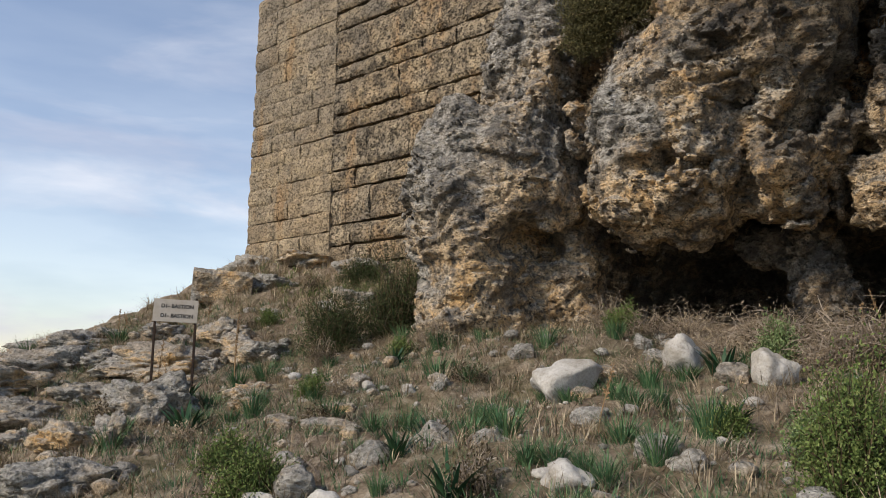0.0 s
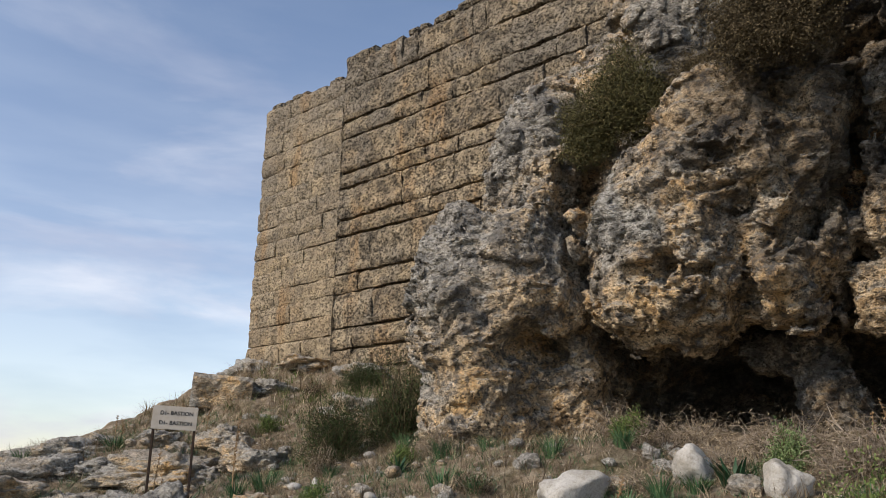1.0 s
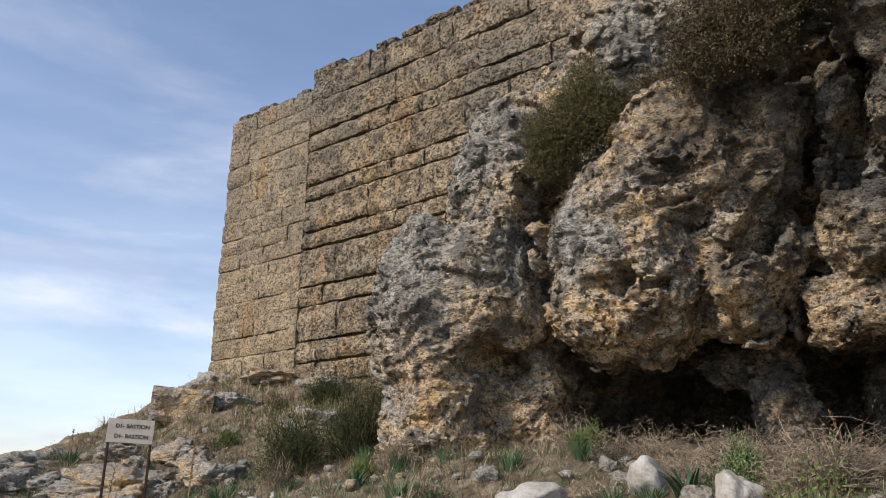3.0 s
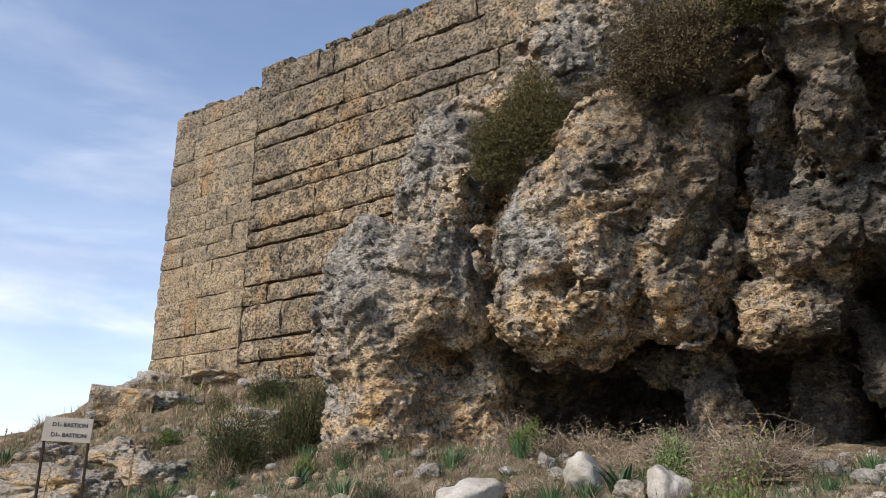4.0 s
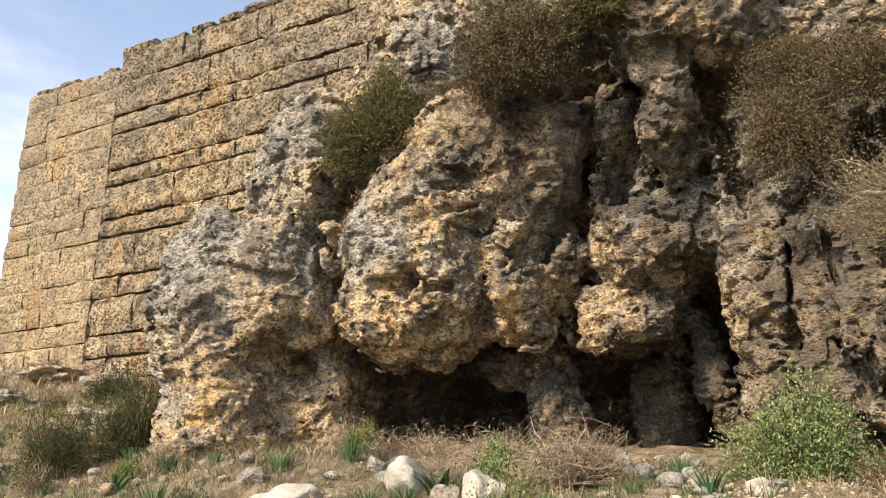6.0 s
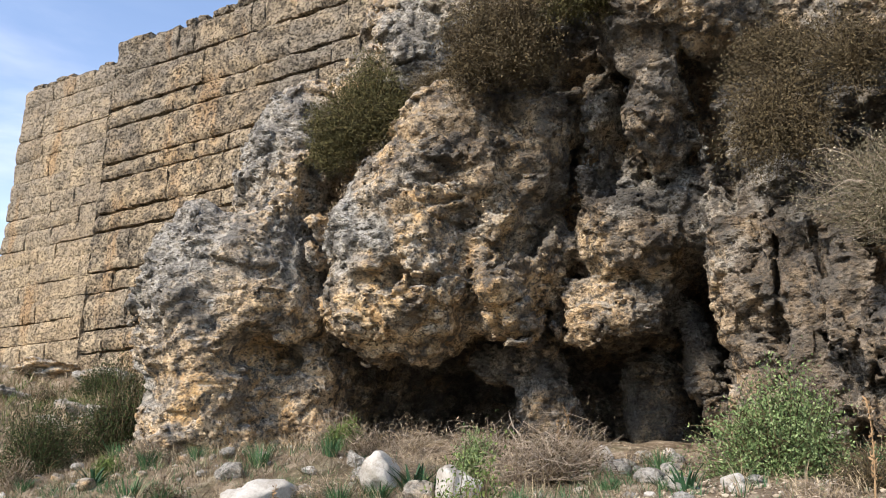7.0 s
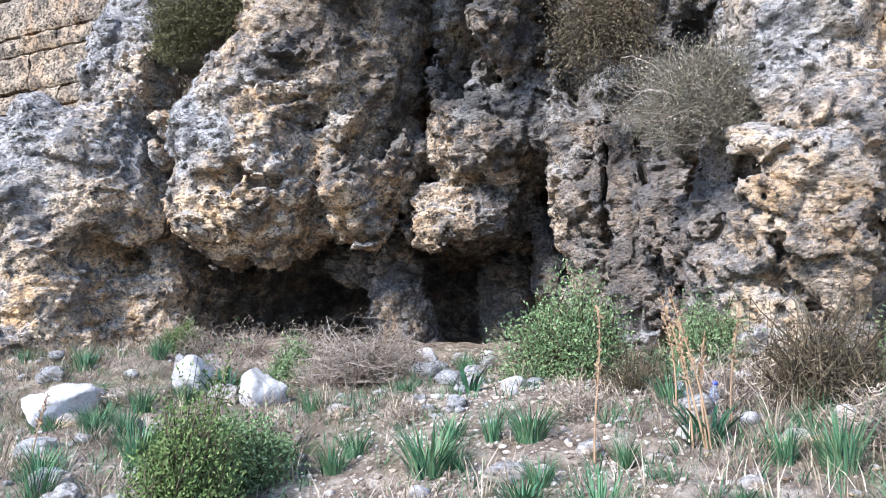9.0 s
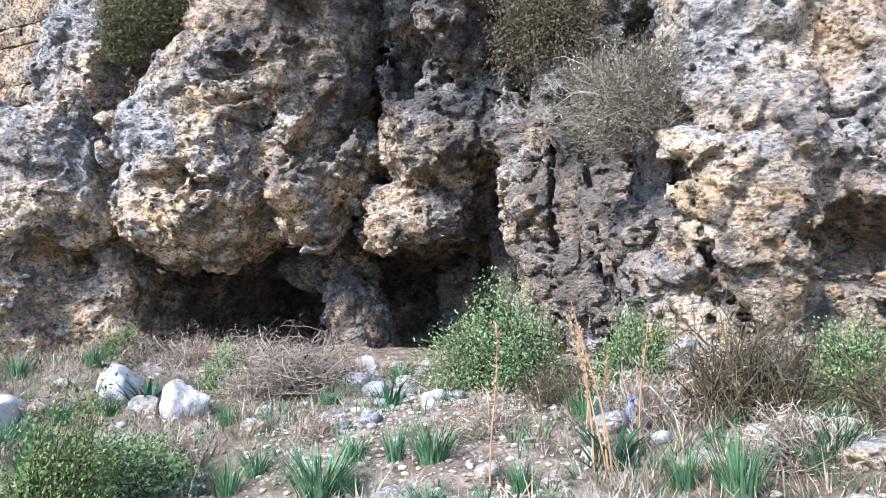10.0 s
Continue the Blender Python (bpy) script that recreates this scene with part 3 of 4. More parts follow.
under("core", box_mesh("core", SEAM, WALL_R, 0.20, 1.6, 4.7, 11.2, CORE), wall)
under("core", box_mesh("core", SEAM, -8.0, 0.20, 1.6, 2.6, 4.7, CORE), wall)
under("core", box_mesh("core", WALL_L + 0.15, SEAM, 0.10, 4.0, 2.6, 10.6, CORE), wall)
JOINTS = [3.25, 3.72, 4.18, 4.67, 5.46, 5.90, 6.82, 7.24, 8.02, 8.43, 9.30, 9.76, 10.60, 11.45]
for c in range(len(JOINTS) - 1):
    z0, z1 = JOINTS[c], JOINTS[c + 1]
    tall = z1 - z0 > 0.6
    x = SEAM
    while x < (WALL_R if z0 > 4.6 else -8.0):
        w = rng.uniform(0.75, 1.5) if tall else rng.uniform(0.55, 1.3)
        if c == len(JOINTS) - 2:
            w = rng.uniform(0.35, 0.9)
        top = rng.uniform(-0.16, 0.10) if c == len(JOINTS) - 2 else 0
        me = stone_block(w - 0.008, z1 - z0 - rng.uniform(0.03, 0.085) + top, 0.5, rng.randrange(10 ** 6), 1.0)
        under("block", me, wall, pose(x + w / 2, rng.uniform(-0.02, 0.03), (z0 + z1) / 2 + top / 2))
        x += w
# the corner strip of smaller, closer-set stones, a little proud and battered
STRIP_TOP = 11.0
z = 3.0
while z < STRIP_TOP - 0.1:
    h = rng.uniform(0.36, 0.58)
    if z + h > 10.55:
        h = STRIP_TOP - z + rng.uniform(-0.03, 0.03)
    x = WALL_L
    y = -0.04 + 0.006 * (z - 4)
    while x < SEAM - 0.05:
        w = min(rng.uniform(0.4, 0.95), SEAM - x)
        if SEAM - x - w < 0.25:
            w = SEAM - x
        me = stone_block(w - 0.006, h - rng.uniform(0.006, 0.022), 0.5, rng.randrange(10 ** 6), 0.6, BLOCK_CLEAN)
        under("block", me, wall, pose(x + w / 2, y + rng.uniform(-0.012, 0.012), z + h / 2 + rng.uniform(-0.012, 0.012)))
        x += w
    z += h
# loose rubble along the broken top
for k in range(34):
    x = rng.uniform(WALL_L + 0.2, -8.2)
    w, h = rng.uniform(0.16, 0.5), rng.uniform(0.08, 0.20)
    base = STRIP_TOP - 0.03 if x < SEAM else 11.36
    under("rubble", stone_block(w, h, 0.3, rng.randrange(10 ** 6), 1.3), wall, pose(x, rng.uniform(0.0, 0.12), base + h / 2, 0, rng.uniform(-6, 6), rng.uniform(-12, 12)))


# ---------------------------------------------------------------- plants and stones: builders
def leaf_material(name, *tones, rough=0.8):
    k = Mat(name, rough, 0.15)
    n = len(tones)
    c = k.ramp(k.island(), *[(i / max(1, n - 1), t) for i, t in enumerate(tones)])
    c = k.mix(0.5, c, k.ramp(k.noise(14, 3), (0.35, 0.6), (0.65, 1.3)), "MULTIPLY")
    return k.color(c)


GREEN = leaf_material("shrub_leaves", (0.055, 0.09, 0.025), (0.11, 0.16, 0.045), (0.19, 0.23, 0.08))
GREY_GREEN = leaf_material("grey_green_leaves", (0.06, 0.10, 0.035), (0.15, 0.22, 0.085), (0.27, 0.34, 0.16))
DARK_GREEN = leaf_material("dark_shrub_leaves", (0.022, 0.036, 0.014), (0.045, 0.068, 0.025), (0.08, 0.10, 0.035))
BROOM = leaf_material("broom_shoots", (0.045, 0.045, 0.02), (0.085, 0.08, 0.033), (0.16, 0.14, 0.06))
WIRY = leaf_material("wiry_shoots", (0.07, 0.062, 0.038), (0.14, 0.125, 0.075), (0.25, 0.225, 0.15))
BROWN = leaf_material("withered_leaves", (0.045, 0.034, 0.02), (0.09, 0.07, 0.04), (0.17, 0.135, 0.075))
GRASS = leaf_material("green_grass", (0.04, 0.10, 0.045), (0.075, 0.16, 0.075), (0.14, 0.21, 0.09))
SQUILL = leaf_material("squill_leaves", (0.014, 0.045, 0.022), (0.024, 0.065, 0.03), (0.04, 0.09, 0.04), rough=0.42)
STRAW = leaf_material("dry_straw", (0.17, 0.125, 0.08), (0.33, 0.26, 0.17), (0.52, 0.43, 0.30))
TWIG = leaf_material("dry_twigs", (0.13, 0.10, 0.075), (0.27, 0.215, 0.16), (0.46, 0.39, 0.31), rough=0.85)
STALK = leaf_material("dry_stalk_stems", (0.17, 0.105, 0.055), (0.30, 0.195, 0.105), (0.40, 0.28, 0.16))
BLOOM = leaf_material("dry_flower_heads", (0.34, 0.29, 0.20), (0.50, 0.44, 0.33))


def blades(r, n, base_r, length, width, lean=0.35, curve=0.35, seg=3):
    """Grass-like leaves: arrays of vertices and quads."""
    az = r.uniform(0, 2 * np.pi, n)
    rad = base_r * np.sqrt(r.uniform(0, 1, n))
    ln = length * r.uniform(0.55, 1.1, n)
    le, cu = lean * r.uniform(0.1, 1.2, n), curve * r.uniform(0.2, 1.4, n)
    wd = width * r.uniform(0.7, 1.2, n)
    faz = az + r.uniform(-0.6, 0.6, n)
    t = np.linspace(0, 1, seg + 1)[None, :]
    out = ln[:, None] * (le[:, None] * t + cu[:, None] * t * t)
    up = ln[:, None] * (t - 0.42 * cu[:, None] * t * t)
    cx = rad[:, None] * np.cos(az)[:, None] + out * np.cos(faz)[:, None]
    cy = rad[:, None] * np.sin(az)[:, None] + out * np.sin(faz)[:, None]
    half = 0.5 * wd[:, None] * np.clip(1.02 - t, 0.03, 1) ** 0.6
    sx, sy = -np.sin(faz)[:, None] * half, np.cos(faz)[:, None] * half
    v = np.stack([np.stack([cx - sx, cy - sy, up], -1), np.stack([cx + sx, cy + sy, up], -1)], 2).reshape(-1, 3)
    i = (np.arange(n)[:, None] * (seg + 1) + np.arange(seg)[None, :]).reshape(-1) * 2
    return v, np.stack([i, i + 1, i + 3, i + 2], 1)


def tubes(paths, radius, taper=0.25):
    """Three-sided twigs along paths of shape (n, seg + 1, 3)."""
    n, s, _ = paths.shape
    rad = np.asarray(radius).reshape(-1, 1) * np.linspace(1, taper, s)[None, :]
    d = np.gradient(paths, axis=1)
    d /= np.linalg.norm(d, axis=-1, keepdims=True) + 1e-9
    ref = np.where(np.abs(d[..., 2:3]) > 0.9, np.array([1.0, 0, 0]), np.array([0, 0, 1.0]))
    a = np.cross(d, ref)
    a /= np.linalg.norm(a, axis=-1, keepdims=True) + 1e-9
    b = np.cross(d, a)
    rings = [paths + rad[..., None] * (math.cos(q) * a + math.sin(q) * b) for q in (0, 2.094, 4.189)]
    v = np.stack(rings, 2).reshape(-1, 3)
    base = (np.arange(n)[:, None] * s + np.arange(s - 1)[None, :]).reshape(-1) * 3
    f = np.concatenate([np.stack([base + k, base + (k + 1) % 3, base + 3 + (k + 1) % 3, base + 3 + k], 1) for k in range(3)])
    return v, f


def twig_paths(r, n, size, seg=5, wild=0.25, droop=0.0, origin=0.08, up=0.5):
    """Twigs that leave the foot of a shrub for all sides: (n, seg + 1, 3), for a size (rx, ry, h)."""
    az = r.uniform(0, 2 * np.pi, n)
    el = np.arcsin(np.clip(r.uniform(2 * (up - 0.5) if up < 0.5 else up - 0.5, 1, n), 0.02 if up >= 0.5 else -0.9, 1))
    way = np.stack([np.cos(az) * np.cos(el), np.sin(az) * np.cos(el), np.sin(el)], 1)
    heads = r.normal(0, 1, (9, 3)) + np.array([0, 0, 0.4])
    heads /= np.linalg.norm(heads, axis=1, keepdims=True)
    lump = np.clip(way @ heads.T, 0, 1) ** 9 * r.uniform(0.3, 1, 9)
    reach = r.uniform(0.5, 1.0, n) * (0.62 + 0.55 * lump.max(1))
    tip = np.stack([np.cos(az) * np.cos(el) * size[0], np.sin(az) * np.cos(el) * size[1], np.sin(el) * size[2]], 1) * reach[:, None]
    base = np.stack([r.normal(0, origin, n) * size[0], r.normal(0, origin, n) * size[1], np.zeros(n)], 1)
    t = np.linspace(0, 1, seg + 1)[None, :, None]
    p = base[:, None] * (1 - t) + tip[:, None] * t
    bend = r.normal(0, wild, (n, 1, 3)) * np.sin(np.pi * t) * np.array(size) * 0.5
    jit = np.cumsum(r.normal(0, wild * 0.10, (n, seg + 1, 3)), 1) * np.array(size) * (t > 0)
    p = p + bend + jit
    p[..., 2] -= droop * size[2] * (t[..., 0] ** 2)
    if up >= 0.5:
        p[..., 2] = np.maximum(p[..., 2], -0.02)
    return p


def leaves_on(r, paths, per, length, width, spread=0.05, start=0.35):
    """Small pointed leaves round the outer ends of twigs."""
    n, s, _ = paths.shape
    t = r.uniform(start, 1, (n, per)) * (s - 1)
    i = np.minimum(t.astype(int), s - 2)
    fr = (t - i)[..., None]
    idx = np.arange(n)[:, None]
    p = paths[idx, i] * (1 - fr) + paths[idx, i + 1] * fr
    d = paths[idx, i + 1] - paths[idx, i]
    p, d = p.reshape(-1, 3), d.reshape(-1, 3)
    p = p + r.normal(0, spread, p.shape)
    d = d / (np.linalg.norm(d, axis=1, keepdims=True) + 1e-9) + r.normal(0, 0.75, p.shape) + np.array([0, 0, 0.25])
    d /= np.linalg.norm(d, axis=1, keepdims=True) + 1e-9
    side = np.cross(d, r.normal(0, 1, p.shape))
    side /= np.linalg.norm(side, axis=1, keepdims=True) + 1e-9
    L = length * r.uniform(0.6, 1.3, (len(p), 1))
    W = width * r.uniform(0.7, 1.2, (len(p), 1)) * 0.5
    v = np.stack([p, p + d * L * 0.5 + side * W, p + d * L, p + d * L * 0.5 - side * W], 1).reshape(-1, 3)
    b = np.arange(len(p)) * 4
    return v, np.stack([b, b + 1, b + 2, b + 3], 1)


def sit(x, y, sink=0.02):
    return float(ground_z(np.array([x]), np.array([y]))[0]) - sink


def shrub(name, x, y, w, h, leaf, label, seed, z=None, depth=None, twigs=150, per=26, ll=0.035, lw=0.013, wild=0.25, droop=0.0, up=0.5, wood=None, bloom=0, start=0.35, bush_cat="shrub"):
    """A leafy shrub: branches and foliage, and flower heads where it has them."""
    r = np.random.RandomState(seed)
    ob = empty(name, pose(x, y, sit(x, y) if z is None else z))
    size = (w / 2, (depth or w) / 2, h)
    p = twig_paths(r, twigs, size, wild=wild, droop=droop, up=up)
    if per > 8:
        per, ll, lw = int(per * 1.9), ll * 0.76, lw * 0.9
    hanging = up < 0.5
    v, f = tubes(p, (0.0024 if hanging else 0.0040) * (0.5 + h) * r.uniform(0.6, 1.5, twigs))
    under("wood", fast_mesh("wood", v, f, wood or (BROWN if (hanging and not bloom) or leaf in (GREEN, DARK_GREEN, GREY_GREEN) else TWIG)), ob)
    if hanging and per > 12:
        per = int(per * 1.35)
    if per:
        v, f = leaves_on(r, p, per, ll, lw, 0.035 * (0.4 + h), start)
        under("foliage", fast_mesh("foliage", v, f, leaf, smooth=False), ob)
    if bloom:
        v, f = leaves_on(r, p[:bloom], 4, 0.02, 0.014, 0.03, 0.93)
        tagged(under("bloom", fast_mesh("bloom", v, f, BLOOM, smooth=False), ob), kind="stuff")
    return tagged(ob, label, bush_cat)


TUFTS = {}


def tuft(x, y, w, h, seed=0, dry=False):
    """A tuft of narrow green or straw-coloured blades."""
    key = (seed % 5, dry)
    if key not in TUFTS:
        r = np.random.RandomState(100 + seed % 5 + 50 * dry)
        v, f = blades(r, 120 if not dry else 90, 0.28, 1.0, 0.035 if not dry else 0.02, 0.38, 0.40, 4)
        TUFTS[key] = fast_mesh("grass_tuft", v, f, STRAW if dry else GRASS)
    ob = new("dry_grass_tuft" if dry else "grass_tuft", TUFTS[key])
    ob.matrix_world = pose(x, y, sit(x, y), 0, 0, 67 * seed) @ Matrix.Diagonal((w * 0.9, w * 0.9, h, 1))
    return tagged(ob, "dry straw-coloured grass tuft on stony soil" if dry else "fresh green grass tuft on stony soil", "grass", "tufts on the slope")


SQ = []
for k in range(4):
    r_ = np.random.RandomState(300 + k)
    v_, f_ = blades(r_, 1, 0.0, 1.0, 0.17, 0.25, 0.35, 6)
    az_ = math.atan2(v_[-1][1], v_[-1][0])
    c_, s_ = math.cos(-az_), math.sin(-az_)
    v_ = np.stack([v_[:, 0] * c_ - v_[:, 1] * s_, v_[:, 0] * s_ + v_[:, 1] * c_, v_[:, 2]], 1)
    v_[:, 2] += 0.25 * np.abs(v_[:, 1])
    SQ.append(fast_mesh("leaf", v_, f_, SQUILL))


def squill(x, y, w, h, seed):
    """A rosette of broad dark leaves, each a part."""
    r = random.Random(seed)
    ob = empty("squill", pose(x, y, sit(x, y)))
    for k in range(22):
        a, q = r.uniform(0, 360), r.uniform(0, 1)
        m = pose(0.22 * w * q * math.cos(radians(a)), 0.22 * w * q * math.sin(radians(a)), 0, 0, r.uniform(-6, 26) * (0.4 + q), a)
        under("leaf", SQ[k % 4], ob, m @ Matrix.Diagonal((h * 1.05, h * 0.75, h * r.uniform(0.75, 1.1), 1)))
    return tagged(ob, "dark green broad-leaved squill rosette on the ground", "plant", "squills on the slope")


ROUND = {}


def ball(sub):
    if sub not in ROUND:
        bm = bmesh.new()
        bmesh.ops.create_icosphere(bm, subdivisions=sub, radius=1)
        ROUND[sub] = (np.array([v.co[:] for v in bm.verts]), np.array([[v.index for v in f.verts] for f in bm.faces]))
        bm.free()
    return ROUND[sub]


def stone_shape(seed, sub, knob=0.16, pit=0.05, facets=4, broken=0.0):
    """A worn stone about one metre across, cut by a few planes."""
    v, f = ball(sub)
    r = np.random.RandomState(seed)
    v = v.copy()
    for _ in range(facets):
        n = r.normal(0, 1, 3)
        n /= np.linalg.norm(n)
        over = np.maximum(v @ n - r.uniform(0.5, 0.82), 0)
        v -= over[:, None] * n * 0.85
    o = r.uniform(0, 40, 3)
    d = v / (np.linalg.norm(v, axis=1, keepdims=True) + 1e-9)
    v = v + d * (knob * vnoise(v * 1.6 + o, 1) + 0.6 * knob * vnoise(v * 3.7 + o, 2) + pit * np.abs(vnoise(v * 8 + o, 3)) - 0.6 * pit * np.clip(vnoise(v * 12 + o, 4), 0, 1))[:, None]
    if broken:
        gap, tone = cells((v * 2.6 + o).astype(np.float32), 3)
        v = v + d * (broken * (0.5 * tone - 0.8 * np.clip(1 - gap / 0.25, 0, 1)) + 0.05 * vnoise(v * 14 + o, 5))[:, None]
    return v * 0.5, f


def pale_material():
    k = Mat("pale_limestone", 0.88, 0.25)
    mid, fine, small = k.noise(4, 6, 0.6), k.noise(45, 5, 0.7), k.noise(14, 5, 0.7)
    c = k.ramp(mid, (0.30, (0.27, 0.245, 0.20)), (0.50, (0.43, 0.41, 0.37)), (0.70, (0.55, 0.54, 0.51)))
    c = k.mix(k.ramp(small, (0.54, 0.0), (0.66, 0.7)), c, (0.26, 0.235, 0.19))
    c = k.mix(0.6, c, k.ramp(fine, (0.32, 0.6), (0.55, 1.1)), "MULTIPLY")
    k.bump(k.math("ADD", small, k.math("MULTIPLY", fine, 0.4)), 0.8, 0.025)
    return k.color(c)


PALE = pale_material()


def boulder(x, y, w, h, seed, mat=None, depth=None, name="boulder", label="pale grey limestone boulder lying in dry grass", sub=4, pit=0.05, sink=0.25, turn=0):
    sub = 5 if name == "bedrock" else sub
    v, f = stone_shape(seed, sub, 0.34 if name == "bedrock" else 0.14, pit, 4 if name == "bedrock" else 9, 0.13 if name == "bedrock" else 0.0)
    v = v * np.array([w, depth or w * 0.8, h / (1 - 0.5 * sink)]) * 1.08
    ob = new(name, fast_mesh(name, v, f, mat or STONE))
    ob.matrix_world = pose(x, y, sit(x, y) + h * (0.5 - sink), 0, 0, turn)
    return tagged(ob, label, "rock", "boulders on the slope")


# ---------------------------------------------------------------- sign
sk = Mat("painted_sheet", 0.55, 0.4)
PAINT = sk.color(sk.mix(sk.ramp(sk.noise(9, 5), (0.45, 0.0), (0.75, 0.5)), (0.46, 0.42, 0.36), (0.30, 0.25, 0.19)))
pk = Mat("rusty_iron", 0.8, 0.3)
RUST = pk.color(pk.ramp(pk.noise(26, 4), (0.35, (0.025, 0.018, 0.014)), (0.7, (0.07, 0.04, 0.025))))
lk = Mat("black_lettering", 0.7, 0.3)
INK = lk.color(lk.ramp(lk.noise(40, 3), (0.3, (0.02, 0.02, 0.02)), (0.75, (0.07, 0.065, 0.06))))
SX, SY, SZ = -9.12, 5.26, 1.16
sign = empty("sign", pose(SX, SY, SZ, 0, 0, 52))


def rounded_box(name, w, d, h, mat, bev=0.006):
    bm = bmesh.new()
    bmesh.ops.create_cube(bm, size=1)
    bmesh.ops.scale(bm, vec=(w, d, h), verts=bm.verts)
    bmesh.ops.bevel(bm, geom=bm.edges[:], offset=bev, segments=2, affect="EDGES")
    me = bpy.data.meshes.new(name)
    bm.to_mesh(me)
    bm.free()
    me.materials.append(mat)
    return me


board = under("board", rounded_box("board", 0.54, 0.012, 0.285, PAINT, 0.003), sign, pose(0, 0, 1.01, 0, 2.2, 0), "beige painted sheet-metal board")
under("post", rounded_box("post", 0.03, 0.03, 1.30, RUST), sign, pose(-0.245, 0.022, 0.50, 0, 0, 0), "rusty square iron post")
under("post", rounded_box("post", 0.03, 0.03, 1.30, RUST), sign, pose(0.245, 0.022, 0.52, 0, 0, 0), "rusty square iron post")


def lettering(text, size, x, z):
    cu = bpy.data.curves.new("lettering", "FONT")
    cu.body, cu.size, cu.extrude, cu.align_x, cu.align_y = text, size, 0.0012, "LEFT", "CENTER"
    cu.offset = 0.0015
    ob = new("lettering", cu)
    bpy.context.view_layer.update()
    me = bpy.data.meshes.new_from_object(ob.evaluated_get(bpy.context.evaluated_depsgraph_get()))
    bpy.data.objects.remove(ob)
    me.materials.clear()
    me.materials.append(INK)
    under("lettering", me, board, pose(x, -0.0085, z, 90, 0, 0), "black stencilled lettering")


for row_z in (0.055, -0.065):
    lettering("D1-", 0.066, -0.18, row_z)
    lettering("BASTION", 0.066, -0.055, row_z)
tagged(sign, "small weathered metal sign on two rusty posts", "sign")

# ---------------------------------------------------------------- boulders by the path
boulder(-3.82, 5.97, 0.72, 0.40, 11, PALE, label="large white limestone boulder among grass", turn=20, pit=0.03)
boulder(-2.98, 6.62, 0.46, 0.36, 12, PALE, label="rounded pale grey boulder beside a squill", turn=60, pit=0.02)
boulder(-2.17, 6.42, 0.36, 0.36, 13, PALE, label="upright pale grey boulder beside a squill", turn=10, pit=0.02)
boulder(-2.45, 6.31, 0.30, 0.17, 14, label="low brownish stone in front of a boulder")
boulder(-3.77, 6.29, 0.16, 0.14, 15)
boulder(-3.59, 6.34, 0.24, 0.15, 16)
boulder(-3.03, 5.10, 0.30, 0.17, 17, label="tan limestone stone half sunk in soil")
boulder(-2.46, 3.90, 0.34, 0.20, 18, PALE, label="pale rounded stone half sunk in soil")
boulder(-2.66, 3.95, 0.17, 0.10, 19, PALE)
boulder(-3.53, 4.61, 0.26, 0.14, 20)
boulder(-2.22, 4.49, 0.30, 0.20, 21)
boulder(-1.97, 4.35, 0.22, 0.17, 22)
boulder(-1.72, 3.72, 0.95, 0.17, 23, PALE, depth=0.5, label="long white honeycombed limestone slab", turn=25, pit=0.12, sub=5)
boulder(-5.33, 5.58, 0.17, 0.13, 24, PALE)
boulder(-5.01, 5.65, 0.15, 0.10, 25)
boulder(-5.04, 5.73, 0.19, 0.12, 26)
boulder(-6.15, 5.65, 0.36, 0.20, 27, label="tan limestone stone half sunk in soil")
boulder(-7.50, 6.20, 0.10, 0.12, 28, PALE, label="small upright white stone")
boulder(-5.52, 4.90, 0.24, 0.13, 29)
boulder(-4.81, 6.70, 0.30, 0.17, 30)
boulder(-3.80, 7.35, 0.24, 0.18, 31, label="ochre stone fallen before the cave")
boulder(-3.92, 5.33, 0.13, 0.14, 32, PALE)
boulder(-4.08, 3.90, 0.40, 0.20, 33, label="brownish grey stone half sunk in soil")
boulder(-5.15, 4.45, 0.62, 0.13, 34, depth=0.4, label="flat pale bedrock slab in soil")
boulder(-3.75, 3.20, 0.24, 0.17, 35, PALE)
boulder(-4.08, 3.26, 0.30, 0.24, 36)
boulder(-4.20, 3.05, 0.26, 0.18, 37, PALE)
boulder(-3.32, 3.30, 0.24, 0.13, 38, PALE)
boulder(-3.92, 4.40, 0.42, 0.24, 39, label="brownish grey stone half sunk in soil")
boulder(-5.89, 4.50, 0.30, 0.14, 40)
boulder(-6.29, 5.48, 0.26, 0.14, 41, PALE)
# stones before the right-hand cave and on the track
boulder(-1.18, 7.67, 0.16, 0.11, 51, PALE, sub=3)
boulder(-1.08, 7.93, 0.22, 0.17, 52, sub=3, label="grey stone in a small heap")
boulder(-0.71, 7.27, 0.20, 0.14, 53, sub=3, label="grey stone in a small heap")
boulder(-0.76, 7.70, 0.18, 0.14, 54, sub=3, label="grey stone in a small heap")
boulder(-0.61, 7.11, 0.17, 0.10, 55, sub=3, label="grey stone in a small heap")
boulder(-0.91, 8.17, 0.16, 0.14, 56, PALE, sub=3)
boulder(-1.55, 8.15, 0.24, 0.15, 57, PALE, sub=3, label="pale stone at the cave mouth")
boulder(-0.06, 6.26, 0.11, 0.11, 58, PALE, sub=3)
boulder(-0.67, 6.40, 0.11, 0.05, 59, PALE, sub=3)
boulder(-0.80, 6.00, 0.14, 0.06, 60, PALE, sub=3)
boulder(-0.80, 6.32, 0.20, 0.10, 61, sub=3)
boulder(-2.02, 7.60, 0.34, 0.16, 62, sub=3)
boulder(-2.45, 7.65, 0.24, 0.22, 63, sub=3)
boulder(1.03, 6.24, 0.16, 0.15, 64, PALE, sub=3)
